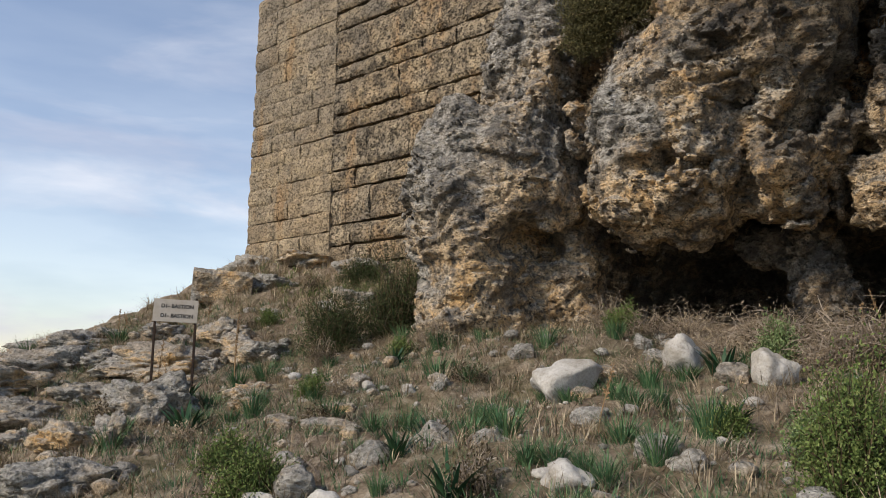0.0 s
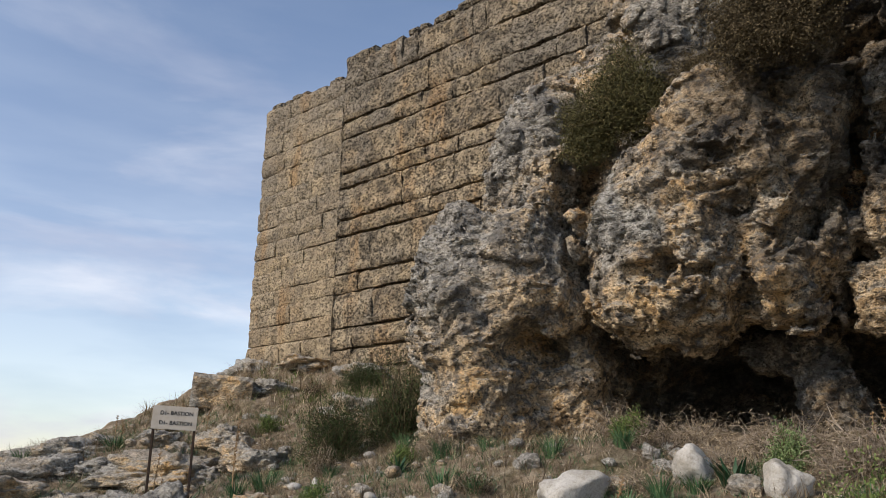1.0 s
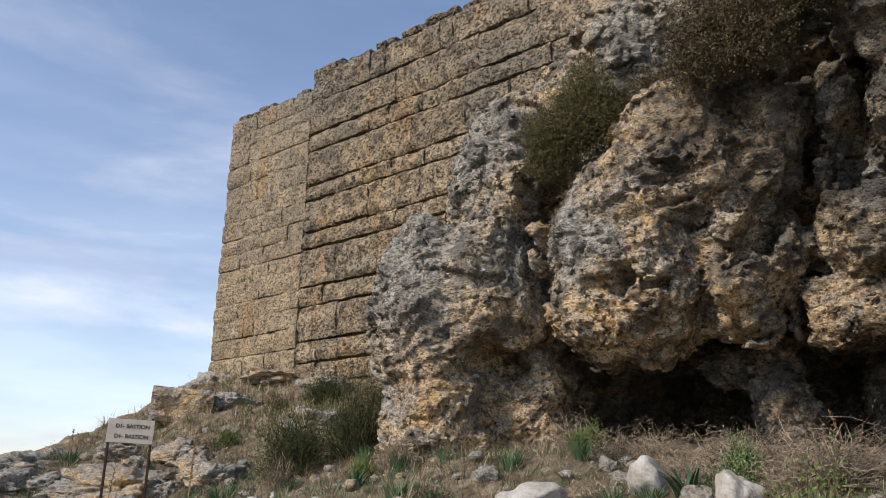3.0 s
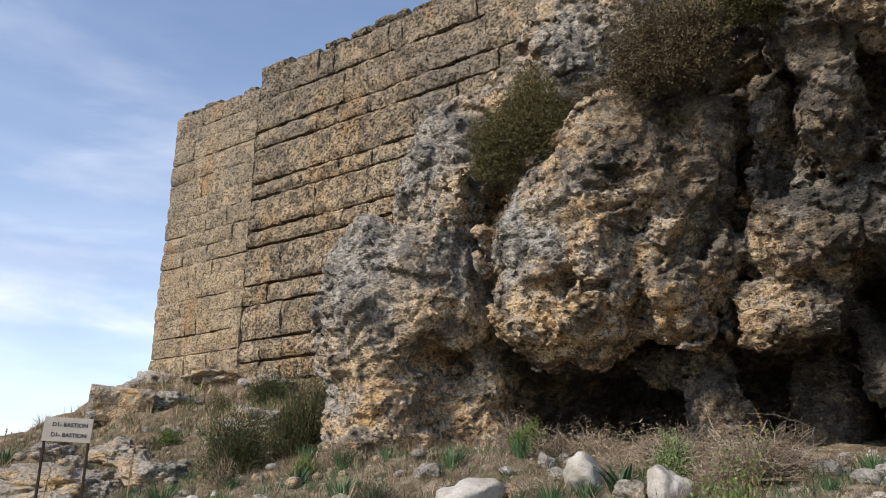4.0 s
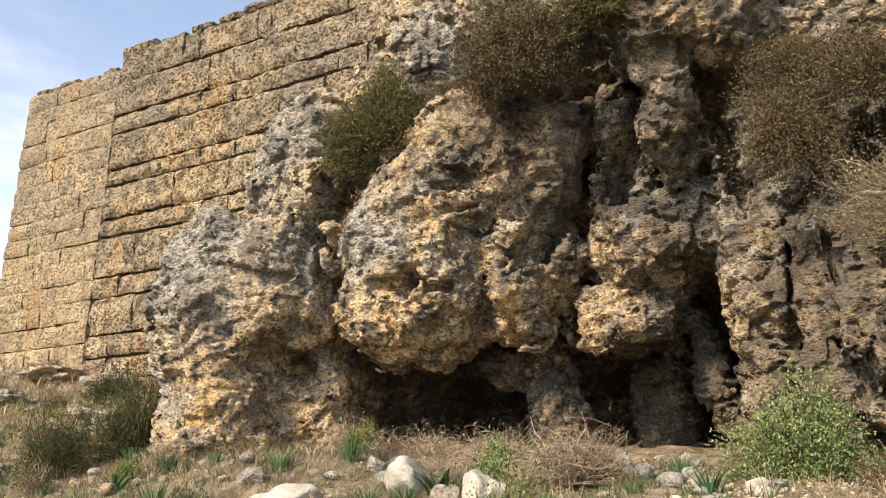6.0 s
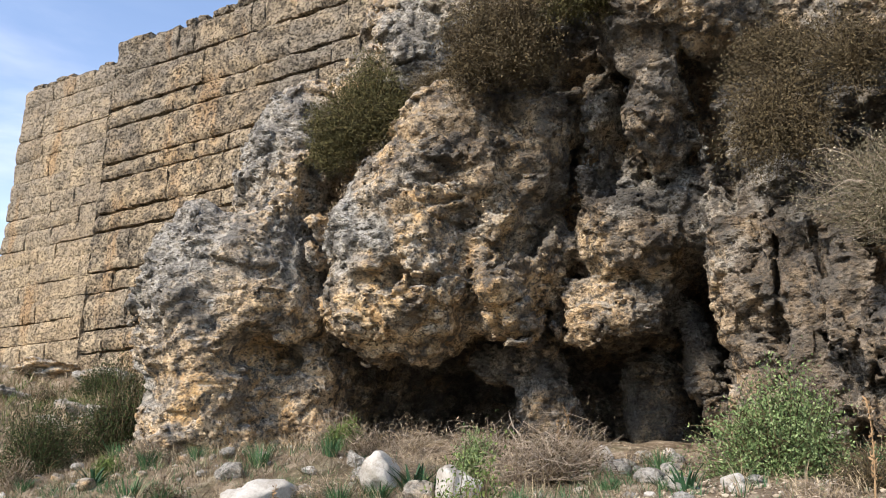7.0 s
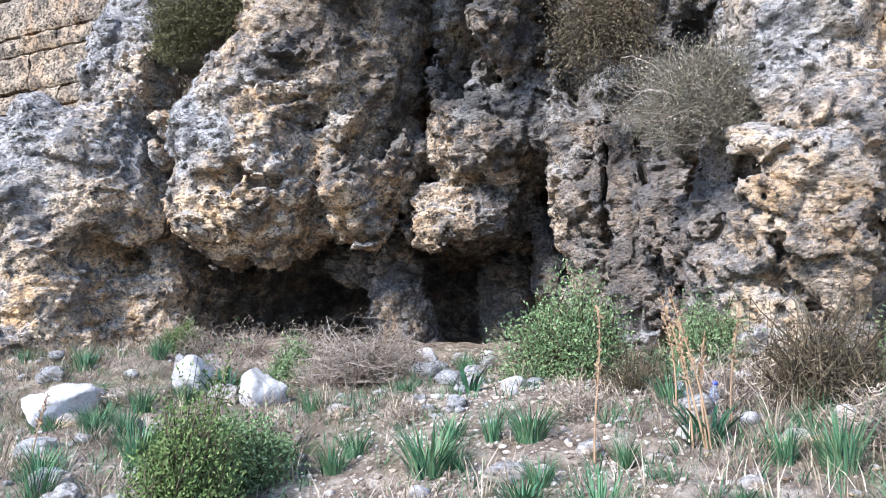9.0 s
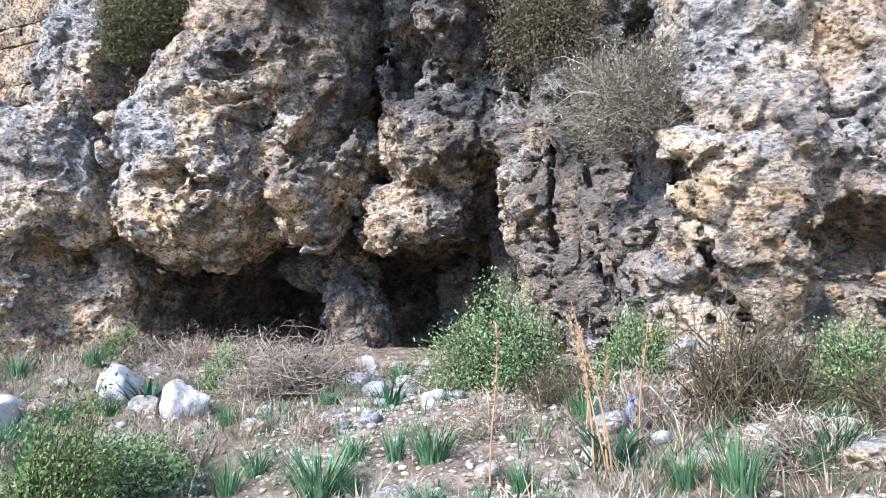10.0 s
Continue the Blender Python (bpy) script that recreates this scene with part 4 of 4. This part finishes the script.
boulder(1.10, 5.66, 0.08, 0.12, 65, PALE, sub=3)
boulder(-0.47, 5.93, 0.12, 0.06, 66, sub=3)
boulder(2.35, 5.69, 0.46, 0.13, 67, label="flat grey stone in dry grass")
boulder(0.30, 7.60, 0.16, 0.18, 68, PALE, sub=3)
# bedrock on the hillside
ROCKY = "low pitted grey bedrock outcrop on the hillside"
boulder(-8.10, 4.45, 1.00, 0.50, 71, name="bedrock", label=ROCKY, pit=0.09, turn=15, sub=5)
boulder(-7.10, 3.55, 0.42, 0.38, 72, name="bedrock", label=ROCKY, pit=0.08)
boulder(-7.45, 3.30, 0.62, 0.34, 73, name="bedrock", label=ROCKY, pit=0.08)
boulder(-6.20, 2.65, 0.75, 0.30, 74, name="bedrock", label=ROCKY, pit=0.09, turn=70)
crest_block = new("stone_block", stone_block(1.10, 0.62, 0.75, 75, 1.2, STONE))
crest_block.matrix_world = pose(-12.95, 8.40, sit(-12.95, 8.40) + 0.26, 0, 3, 57)
tagged(crest_block, "squared grey limestone block on the crest", "rock")
boulder(-12.10, 4.95, 1.50, 0.42, 76, name="bedrock", label=ROCKY, pit=0.10, turn=60, sub=5)
boulder(-10.20, 5.75, 1.60, 0.50, 77, name="bedrock", label=ROCKY, pit=0.10, turn=50, sub=5)
boulder(-9.30, 6.60, 0.90, 0.40, 78, name="bedrock", label=ROCKY, pit=0.09, turn=40)
boulder(-11.10, 3.90, 1.40, 0.36, 79, name="bedrock", label=ROCKY, pit=0.10, turn=65, sub=5)
boulder(-9.60, 3.55, 1.10, 0.34, 80, name="bedrock", label=ROCKY, pit=0.10, turn=50)
boulder(-13.20, 5.70, 1.60, 0.45, 81, name="bedrock", label=ROCKY, pit=0.10, turn=70, sub=5)
boulder(-9.30, 8.30, 0.85, 0.34, 82, name="bedrock", label="grey bedrock knob below the wall", pit=0.08, turn=30)
boulder(-8.90, 2.60, 1.10, 0.32, 84, name="bedrock", label=ROCKY, pit=0.10)
boulder(-10.60, 7.00, 0.80, 0.34, 85, name="bedrock", label=ROCKY, pit=0.09, turn=20)
boulder(-12.90, 9.40, 0.90, 0.30, 86, name="bedrock", label="bedrock under the foot of the wall", pit=0.09, turn=40)
boulder(-13.90, 11.0, 1.20, 0.32, 87, name="bedrock", label="bedrock under the foot of the wall", pit=0.09, turn=10)
boulder(-16.30, 11.25, 1.30, 0.55, 88, name="bedrock", label="bedrock under the foot of the wall", pit=0.09, turn=5)
boulder(-11.60, 10.6, 1.00, 0.30, 89, name="bedrock", label="bedrock under the foot of the wall", pit=0.09)

for k, (x, y, w, hh) in enumerate([(-9.0, 4.9, 0.5, 0.22), (-10.3, 4.6, 0.7, 0.28), (-11.6, 5.6, 0.8, 0.3), (-12.8, 4.3, 0.9, 0.3), (-10.9, 6.4, 0.5, 0.25), (-9.7, 6.1, 0.45, 0.22), (-8.4, 3.3, 0.5, 0.2),
                                  (-7.8, 5.5, 0.4, 0.2), (-13.6, 6.6, 0.9, 0.3), (-11.9, 6.7, 0.6, 0.25), (-10.2, 3.1, 0.7, 0.25), (-7.0, 4.9, 0.35, 0.18)]):
    boulder(x, y, w, hh, 140 + k, name="bedrock", label=ROCKY, pit=0.10, turn=31 * k)

# ---------------------------------------------------------------- shrubs
R_G = "rounded fine-leaved green shrub on the slope"
shrub("shrub", -4.35, 3.10, 0.66, 0.60, GREEN, R_G, 201, twigs=260, per=26, ll=0.03)
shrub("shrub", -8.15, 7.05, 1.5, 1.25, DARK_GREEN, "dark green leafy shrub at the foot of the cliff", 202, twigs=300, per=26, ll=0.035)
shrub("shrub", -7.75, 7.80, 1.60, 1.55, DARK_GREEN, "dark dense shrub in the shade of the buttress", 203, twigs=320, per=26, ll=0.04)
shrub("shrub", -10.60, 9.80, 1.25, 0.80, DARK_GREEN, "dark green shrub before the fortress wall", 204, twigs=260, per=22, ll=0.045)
shrub("shrub", -13.80, 11.0, 0.55, 0.55, BROWN, "small withered shrub at the wall foot", 205, twigs=120, per=14)
shrub("shrub", -1.10, 4.29, 0.75, 0.95, GREEN, "tall green shrub beside the path", 206, twigs=380, per=26, ll=0.032)
shrub("shrub", -2.40, 7.15, 0.62, 0.72, GREY_GREEN, "light green shrub at the cave mouth", 207, twigs=160, per=22, ll=0.04)
shrub("shrub", 0.16, 7.07, 1.50, 0.92, GREY_GREEN, "large grey-green bush before the cave", 208, twigs=560, per=28, ll=0.036, lw=0.015)
shrub("shrub", 1.15, 7.21, 0.95, 0.64, GREY_GREEN, "green bush growing against the rock", 209, twigs=260, per=22, ll=0.036)
shrub("shrub", 2.47, 6.99, 0.75, 0.80, GREY_GREEN, "upright green bush growing against the rock", 210, twigs=220, per=20, ll=0.038)
shrub("shrub", -1.26, 4.98, 1.10, 0.50, GREY_GREEN, "broad low green bush beside the path", 211, twigs=400, per=26, ll=0.036)
shrub("shrub", -4.30, 7.92, 0.55, 0.40, GREEN, "low green shrub at the cliff foot", 212, twigs=160, per=20)
shrub("shrub", -6.6, 6.75, 0.50, 0.35, GREEN, "low yellow-green shrub at the cliff foot", 213, twigs=130, per=18)
shrub("shrub", -2.06, 5.16, 0.45, 0.34, GREEN, R_G, 214, twigs=120, per=20)
D_B = "tangled leafless dry brush"
shrub("dry_brush", 1.83, 6.62, 1.35, 0.72, BROWN, D_B, 221, wood=BROWN, twigs=760, per=3, wild=0.5, bush_cat="brush", up=0.55)
shrub("dry_brush", -1.67, 7.14, 1.55, 0.58, BROWN, D_B, 222, twigs=640, per=3, wild=0.45, bush_cat="brush", ll=0.03)
shrub("dry_brush", -2.5, 7.75, 1.30, 0.50, BROWN, D_B + " at the cave mouth", 223, twigs=520, per=4, wild=0.45, bush_cat="brush")
shrub("dry_brush", -3.9, 7.75, 0.90, 0.45, BROWN, D_B + " at the cave mouth", 224, twigs=220, per=4, wild=0.45, bush_cat="brush")
shrub("dry_brush", 0.73, 6.42, 0.85, 0.36, BROWN, D_B, 225, wood=BROWN, twigs=300, per=2, wild=0.5, bush_cat="brush")
shrub("dry_brush", 2.66, 6.41, 0.9, 0.55, BROWN, D_B, 226, wood=BROWN, twigs=360, per=2, wild=0.5, bush_cat="brush")
shrub("dry_brush", -2.95, 3.65, 0.55, 0.42, BROWN, D_B, 227, twigs=200, per=4, wild=0.4, bush_cat="brush")
shrub("dry_brush", -6.3, 7.0, 0.9, 0.40, STRAW, D_B + " under the buttress", 228, twigs=220, per=6, wild=0.4, bush_cat="brush")
shrub("dry_brush", -1.40, 5.46, 0.6, 0.4, BROWN, D_B, 229, twigs=160, per=2, wild=0.5, bush_cat="brush")
shrub("dry_brush", -1.0, 7.9, 0.9, 0.25, STRAW, D_B + " at the cave mouth", 230, twigs=160, per=6, wild=0.4, bush_cat="brush")
r_b = random.Random(5)
for k in range(14):
    x, y = r_b.uniform(-13.0, -4.5), r_b.uniform(3.2, 7.6)
    shrub("dry_brush", x, y, r_b.uniform(0.35, 0.7), r_b.uniform(0.22, 0.42), STRAW if k % 2 else BROWN, D_B + " between stones", 260 + k, twigs=150, per=6, wild=0.4, bush_cat="brush")
for k, (x, y, w, h) in enumerate([(-0.2, 7.2, 0.9, 0.4), (-1.9, 6.9, 1.0, 0.45), (-2.9, 7.0, 1.1, 0.4), (-3.3, 6.3, 0.9, 0.3), (-0.7, 5.9, 0.5, 0.25), (0.5, 5.9, 0.7, 0.3), (2.1, 5.7, 0.9, 0.4), (1.3, 6.35, 0.9, 0.5), (-4.6, 8.2, 1.0, 0.55), (-3.7, 8.25, 1.0, 0.5), (-2.9, 8.1, 0.9, 0.45), (-1.6, 7.9, 0.8, 0.3)]):
    shrub("dry_brush", x, y, w, h, STRAW, "pale dry grass and thin leafless stems", 280 + k, twigs=260, per=5, wild=0.4, bush_cat="brush", ll=0.06, lw=0.006)
for k, (x, y, w, h, leaf) in enumerate([(-9.6, 8.6, 0.9, 0.55, GREEN), (-11.4, 9.4, 0.8, 0.45, BROWN), (-9.0, 9.6, 1.0, 0.6, DARK_GREEN), (-12.6, 7.2, 0.6, 0.35, BROWN), (-10.4, 7.6, 0.6, 0.4, GREEN), (-5.2, 3.5, 0.6, 0.4, GREEN), (-6.4, 5.3, 0.5, 0.35, GREEN)]):
    shrub("shrub", x, y, w, h, leaf, "low shrub among bedrock on the hillside", 300 + k, twigs=160, per=18)
# on the cliff
shrub("cliff_shrub", -4.45, 8.45, 1.9, 1.30, BROOM, "dark broom shrub hanging in a cleft", 241, z=6.05, depth=1.2, twigs=620, per=24, ll=0.07, lw=0.012, up=0.35)
shrub("cliff_shrub", -4.95, 8.35, 1.2, 0.8, BROOM, "dark broom shrub hanging in a cleft", 242, z=5.75, depth=0.8, twigs=260, per=22, ll=0.06, lw=0.012, up=0.3)
shrub("cliff_shrub", -2.40, 8.0, 1.9, 0.9, BROWN, "dark withered shrub covering the cliff top", 243, z=6.35, depth=1.0, twigs=560, wild=0.45, per=26, ll=0.05, lw=0.016, up=0.25)
shrub("cliff_shrub", 0.40, 7.85, 1.5, 1.0, BROWN, "tangled grey withered shrub hanging on the cliff", 245, z=4.75, depth=1.0, twigs=460, per=13, ll=0.045, lw=0.014, up=0.2, droop=0.25)
shrub("cliff_shrub", 1.20, 7.05, 1.6, 0.85, WIRY, "wiry shrub with dry pale flower heads on the cliff", 246, z=3.5, depth=0.9, twigs=900, per=14, ll=0.05, lw=0.006, up=0.35, bloom=170)
shrub("cliff_shrub", -6.72, 7.45, 0.55, 0.55, BROWN, "small withered plant in a niche of the buttress", 247, z=3.85, depth=0.4, twigs=130, per=16, up=0.2)
shrub("cliff_shrub", -4.75, 8.3, 0.45, 0.75, STRAW, "dry grass in the cleft beside the overhang", 248, z=4.45, depth=0.4, twigs=160, per=16, ll=0.06, lw=0.008, up=0.5)
shrub("cliff_shrub", -3.68, 8.05, 0.26, 0.20, STRAW, "dry tuft on the face of the overhang", 249, z=4.65, depth=0.2, twigs=60, per=12, up=0.1)

shrub("cliff_shrub", -1.35, 7.95, 1.3, 0.6, BROOM, "dark withered shrub covering the cliff top", 244, z=6.75, depth=0.8, twigs=360, per=22, ll=0.05, lw=0.014, up=0.25, wild=0.45)
shrub("cliff_shrub", 1.05, 7.75, 1.5, 0.8, BROWN, "tangled grey withered shrub hanging on the cliff", 253, z=5.1, depth=0.9, twigs=260, per=10, ll=0.045, lw=0.014, up=0.25, wild=0.4)
shrub("cliff_shrub", -3.5, 8.4, 0.8, 0.45, BROWN, "low withered shrub on a ledge of the cliff", 251, z=6.2, depth=0.6, twigs=160, per=18, up=0.3, wild=0.4)
shrub("cliff_shrub", 0.45, 8.0, 1.2, 0.6, BROWN, "low withered shrub on a ledge of the cliff", 252, z=5.4, depth=0.7, twigs=220, per=18, up=0.25, wild=0.45)

# ---------------------------------------------------------------- squills, tufts and stalks
squill(-6.90, 4.15, 0.62, 0.42, 1)
squill(-8.45, 5.10, 0.52, 0.40, 2)
squill(-2.62, 6.50, 0.46, 0.36, 3)
squill(-2.10, 5.29, 0.36, 0.30, 4)
squill(-3.80, 3.88, 0.16, 0.30, 5)
squill(-3.02, 3.50, 0.36, 0.36, 6)
squill(1.25, 5.59, 0.50, 0.34, 7)
squill(-0.44, 6.45, 0.46, 0.24, 8)
squill(-6.22, 6.30, 0.34, 0.28, 9)
squill(-3.98, 4.40, 0.40, 0.32, 10)
for k, (x, y, w, h) in enumerate([(-5.39, 6.02, 0.34, 0.30), (-4.93, 6.0, 0.28, 0.20), (-4.07, 5.32, 0.30, 0.24), (-3.48, 4.68, 0.34, 0.30), (-5.4, 4.69, 0.26, 0.22), (-4.79, 4.6, 0.25, 0.2),
                                  (-8.08, 5.92, 0.4, 0.3), (-3.05, 6.05, 0.26, 0.24), (-2.15, 4.35, 0.26, 0.3)]):
    tuft(x, y, w, h, k)
for k, (x, y, w, h) in enumerate([(-0.13, 5.05, 0.42, 0.34), (0.29, 5.5, 0.32, 0.28), (0.06, 5.52, 0.18, 0.25), (-0.78, 5.15, 0.25, 0.22), (-0.76, 5.4, 0.24, 0.2), (-0.17, 5.48, 0.22, 0.2),
                                  (0.85, 5.28, 0.18, 0.22), (1.6, 5.4, 0.22, 0.24), (1.84, 5.36, 0.32, 0.34), (2.25, 5.7, 0.36, 0.24)]):
    tuft(x, y, w, h, k + 3)
for k, (x, y, w, h) in enumerate([(-0.6, 6.62, 0.18, 0.14), (-2.72, 5.55, 0.22, 0.26), (-3.6, 5.7, 0.24, 0.2), (-6.6, 4.7, 0.3, 0.3), (-7.7, 4.9, 0.3, 0.24), (-4.5, 4.7, 0.26, 0.2),
                                  (-10.6, 6.3, 0.4, 0.3), (-12.6, 6.3, 0.5, 0.35), (-9.4, 4.4, 0.4, 0.25), (-13.4, 5.2, 0.4, 0.3), (-1.55, 6.15, 0.2, 0.2), (-2.5, 4.1, 0.2, 0.2)]):
    tuft(x, y, w, h, k + 1)


r_t = random.Random(77)
for k in range(130):
    x, y = (r_t.uniform(-8.5, 3.2), r_t.uniform(3.0, 7.4)) if k % 3 else (r_t.uniform(-13.5, -7.0), r_t.uniform(2.6, 9.0))
    if abs(x) < 0.7 and y > 5.4:
        continue
    w = r_t.uniform(0.14, 0.34)
    tuft(x, y, w, w * r_t.uniform(0.6, 1.1), k, dry=k % 3 == 0)


def stalk(x, y, h, lean, seed):
    """A dry flower stalk with a spike of seed pods."""
    r = np.random.RandomState(seed)
    ob = empty("dry_stalk", pose(x, y, sit(x, y)))
    t = np.linspace(0, 1, 9)
    p = np.stack([h * (lean * t + 0.05 * np.sin(3 * t + seed)), h * 0.05 * np.sin(2 * t + 2 * seed), h * t], 1)[None]
    v, f = tubes(p, [0.007], 0.4)
    under("stem", fast_mesh("stem", v, f, STALK), ob)
    v, f = leaves_on(r, p[:, 4:], 60, 0.028, 0.014, 0.006, 0.0)
    tagged(under("seed_spike", fast_mesh("seed_spike", v, f, STALK, smooth=False), ob), kind="stuff")
    return tagged(ob, "tall dry straw-coloured flower stalk", "plant", "dry stalks")


for k, (x, y, h, lean) in enumerate([(1.17, 5.46, 0.82, -0.16), (1.22, 5.44, 0.86, -0.10), (1.20, 5.50, 0.70, -0.05), (1.24, 5.46, 0.62, 0.05), (1.38, 5.75, 0.75, 0.04), (0.74, 5.28, 0.80, -0.03),
                                     (1.05, 5.95, 0.60, -0.12), (-1.75, 8.0, 0.55, -0.12), (-1.90, 8.05, 0.40, 0.03), (-8.45, 5.75, 0.95, -0.04), (-8.3, 5.6, 0.8, 0.06), (-9.3, 5.2, 0.7, 0.1)]):
    stalk(x, y, h, lean, k)
for k, (x, y, h, lean) in enumerate([(-13.2, 6.6, 0.5, -0.1), (-13.3, 6.7, 0.35, 0.15), (-13.0, 6.6, 0.4, -0.2), (-12.0, 7.0, 0.45, 0.0), (-11.6, 7.3, 0.4, 0.1), (-8.7, 5.0, 0.6, -0.3), (-2.85, 4.9, 0.5, 0.2)]):
    stalk(x, y, h, lean, k + 30)

# a crushed drink bottle in the brush
bk = Mat("clear_plastic", 0.15, 0.5)
bk.b.inputs["Transmission Weight"].default_value = 0.75
PLASTIC = bk.color((0.62, 0.70, 0.85))
bottle = empty("plastic_bottle", pose(1.22, 6.22, sit(1.22, 6.22), 12, 8, 0))


def turned(name, prof, mat, n=16):
    v = [(r * math.cos(2 * math.pi * k / n), r * math.sin(2 * math.pi * k / n), z) for r, z in prof for k in range(n)]
    f = [(a * n + k, a * n + (k + 1) % n, (a + 1) * n + (k + 1) % n, (a + 1) * n + k) for a in range(len(prof) - 1) for k in range(n)]
    return mesh_from(name, v, f, mat)


under("body", turned("body", [(0.001, 0), (0.03, 0), (0.033, 0.02), (0.031, 0.06), (0.033, 0.10), (0.03, 0.14), (0.014, 0.175), (0.013, 0.19)], PLASTIC), bottle)
ckm = Mat("blue_plastic", 0.4, 0.5)
under("cap", turned("cap", [(0.001, 0.185), (0.016, 0.185), (0.016, 0.205), (0.001, 0.206)], ckm.color((0.05, 0.08, 0.35))), bottle)
tagged(bottle, "discarded clear plastic bottle with blue cap", "bottle")


# ---------------------------------------------------------------- scattered cover
def scatter(n, x0, x1, y0, y1, seed, density, bare=0.8):
    r = np.random.RandomState(seed)
    x, y = r.uniform(x0, x1, n), r.uniform(y0, y1, n)
    keep = fbm2(x, y, 1.1, 3, seed) * 0.6 + r.uniform(-0.6, 0.6, n) > density
    keep &= ~((y > 7.9) & (x > -7))
    keep &= r.uniform(0, 1, n) < np.clip((y + 4.5) / 7, 0.0, 1) * np.clip((8 - x) / 4, 0, 1)
    keep &= ~((np.abs(x + 0.1) < 0.75) & (y > 5.0) & (y < 7.4) & (r.uniform(0, 1, n) < bare))
    x, y = x[keep], y[keep]
    return r, x, y, ground_z(x, y)


def grass_cover(name, n, x0, x1, y0, y1, seed, density, length, width, mat, label, lean=0.6, curve=0.5):
    r, x, y, z = scatter(n, x0, x1, y0, y1, seed, density)
    m = len(x)
    v, f = blades(r, m * 7, 0.05, length, width * 1.15, lean, curve, 2)
    at = np.repeat(np.stack([x, y, z - 0.01], 1), 7, 0)
    size = np.repeat(r.uniform(0.45, 1.25, m), 7)
    v = v.reshape(-1, 6, 3) * size[:, None, None] + at[:, None]
    tagged(new(name, fast_mesh(name, v.reshape(-1, 3), f, mat)), label, "grass", kind="stuff")


grass_cover("dry_grass", 30000, -15.5, 8.0, -4.5, 8.6, 5, 0.0, 0.20, 0.006, STRAW, "thin dry straw-coloured grass over the slope")
grass_cover("brown_litter", 24000, -15.5, 8.0, -4.5, 8.8, 8, 0.0, 0.15, 0.006, TWIG, "withered brown stems over the slope", 1.2, 0.8)
grass_cover("short_grass", 34000, -15.5, 8.0, -4.5, 8.4, 6, 0.0, 0.13, 0.006, GRASS, "short green grass over the slope", 0.6, 0.5)
grass_cover("wall_grass", 1500, -15.5, -7.0, 8.0, 11.3, 7, 0.0, 0.30, 0.010, STRAW, "dry grass below the fortress wall")
grass_cover("wall_green", 1200, -15.0, -7.0, 7.5, 11.0, 9, 0.05, 0.22, 0.010, GREEN, "green growth below the fortress wall")


gk = Mat("tan_gravel", 0.93, 0.2)
GRAVEL = gk.color(gk.mix(0.6, gk.ramp(gk.island(), (0.0, (0.20, 0.155, 0.105)), (0.55, (0.36, 0.30, 0.22)), (1.0, (0.52, 0.47, 0.39))), gk.ramp(gk.noise(30, 4), (0.35, 0.6), (0.65, 1.2)), "MULTIPLY"))


def gravel(name, n, x0, x1, y0, y1, seed, lo, hi, sub, mat, label):
    r, x, y, z = scatter(n, x0, x1, y0, y1, seed, -0.1, 0.0)
    shapes = [stone_shape(900 + k, sub, 0.2, 0.0, 5) for k in range(8)]
    vs, fs, o = [], [], 0
    for k in range(len(x)):
        v, f = shapes[k % 8]
        s = lo + (hi - lo) * r.uniform() ** 3
        a = r.uniform(0, 6.28)
        q = v * s * np.array([1.2, 0.9, 0.7])
        q = np.stack([q[:, 0] * math.cos(a) - q[:, 1] * math.sin(a), q[:, 0] * math.sin(a) + q[:, 1] * math.cos(a), q[:, 2]], 1)
        vs.append(q + (x[k], y[k], z[k] + 0.12 * s))
        fs.append(f + o)
        o += len(v)
    tagged(new(name, fast_mesh(name, np.concatenate(vs), np.concatenate(fs), mat, smooth=sub > 1)), label, "stones", kind="stuff")


gravel("loose_stones", 3600, -15.0, 8.0, -4.5, 8.2, 41, 0.05, 0.24, 2, STONE, "loose limestone stones over the slope")
gravel("pale_stones", 1000, -15.0, 8.0, -4.5, 8.2, 43, 0.04, 0.18, 2, PALE, "pale loose stones over the slope")
gravel("gravel", 4500, -9.0, 4.0, 2.6, 7.8, 42, 0.012, 0.05, 1, GRAVEL, "small limestone gravel on the track")
gravel("track_gravel", 5200, -1.0, 1.3, 4.2, 7.0, 44, 0.012, 0.05, 1, GRAVEL, "pale limestone gravel on the bare track")
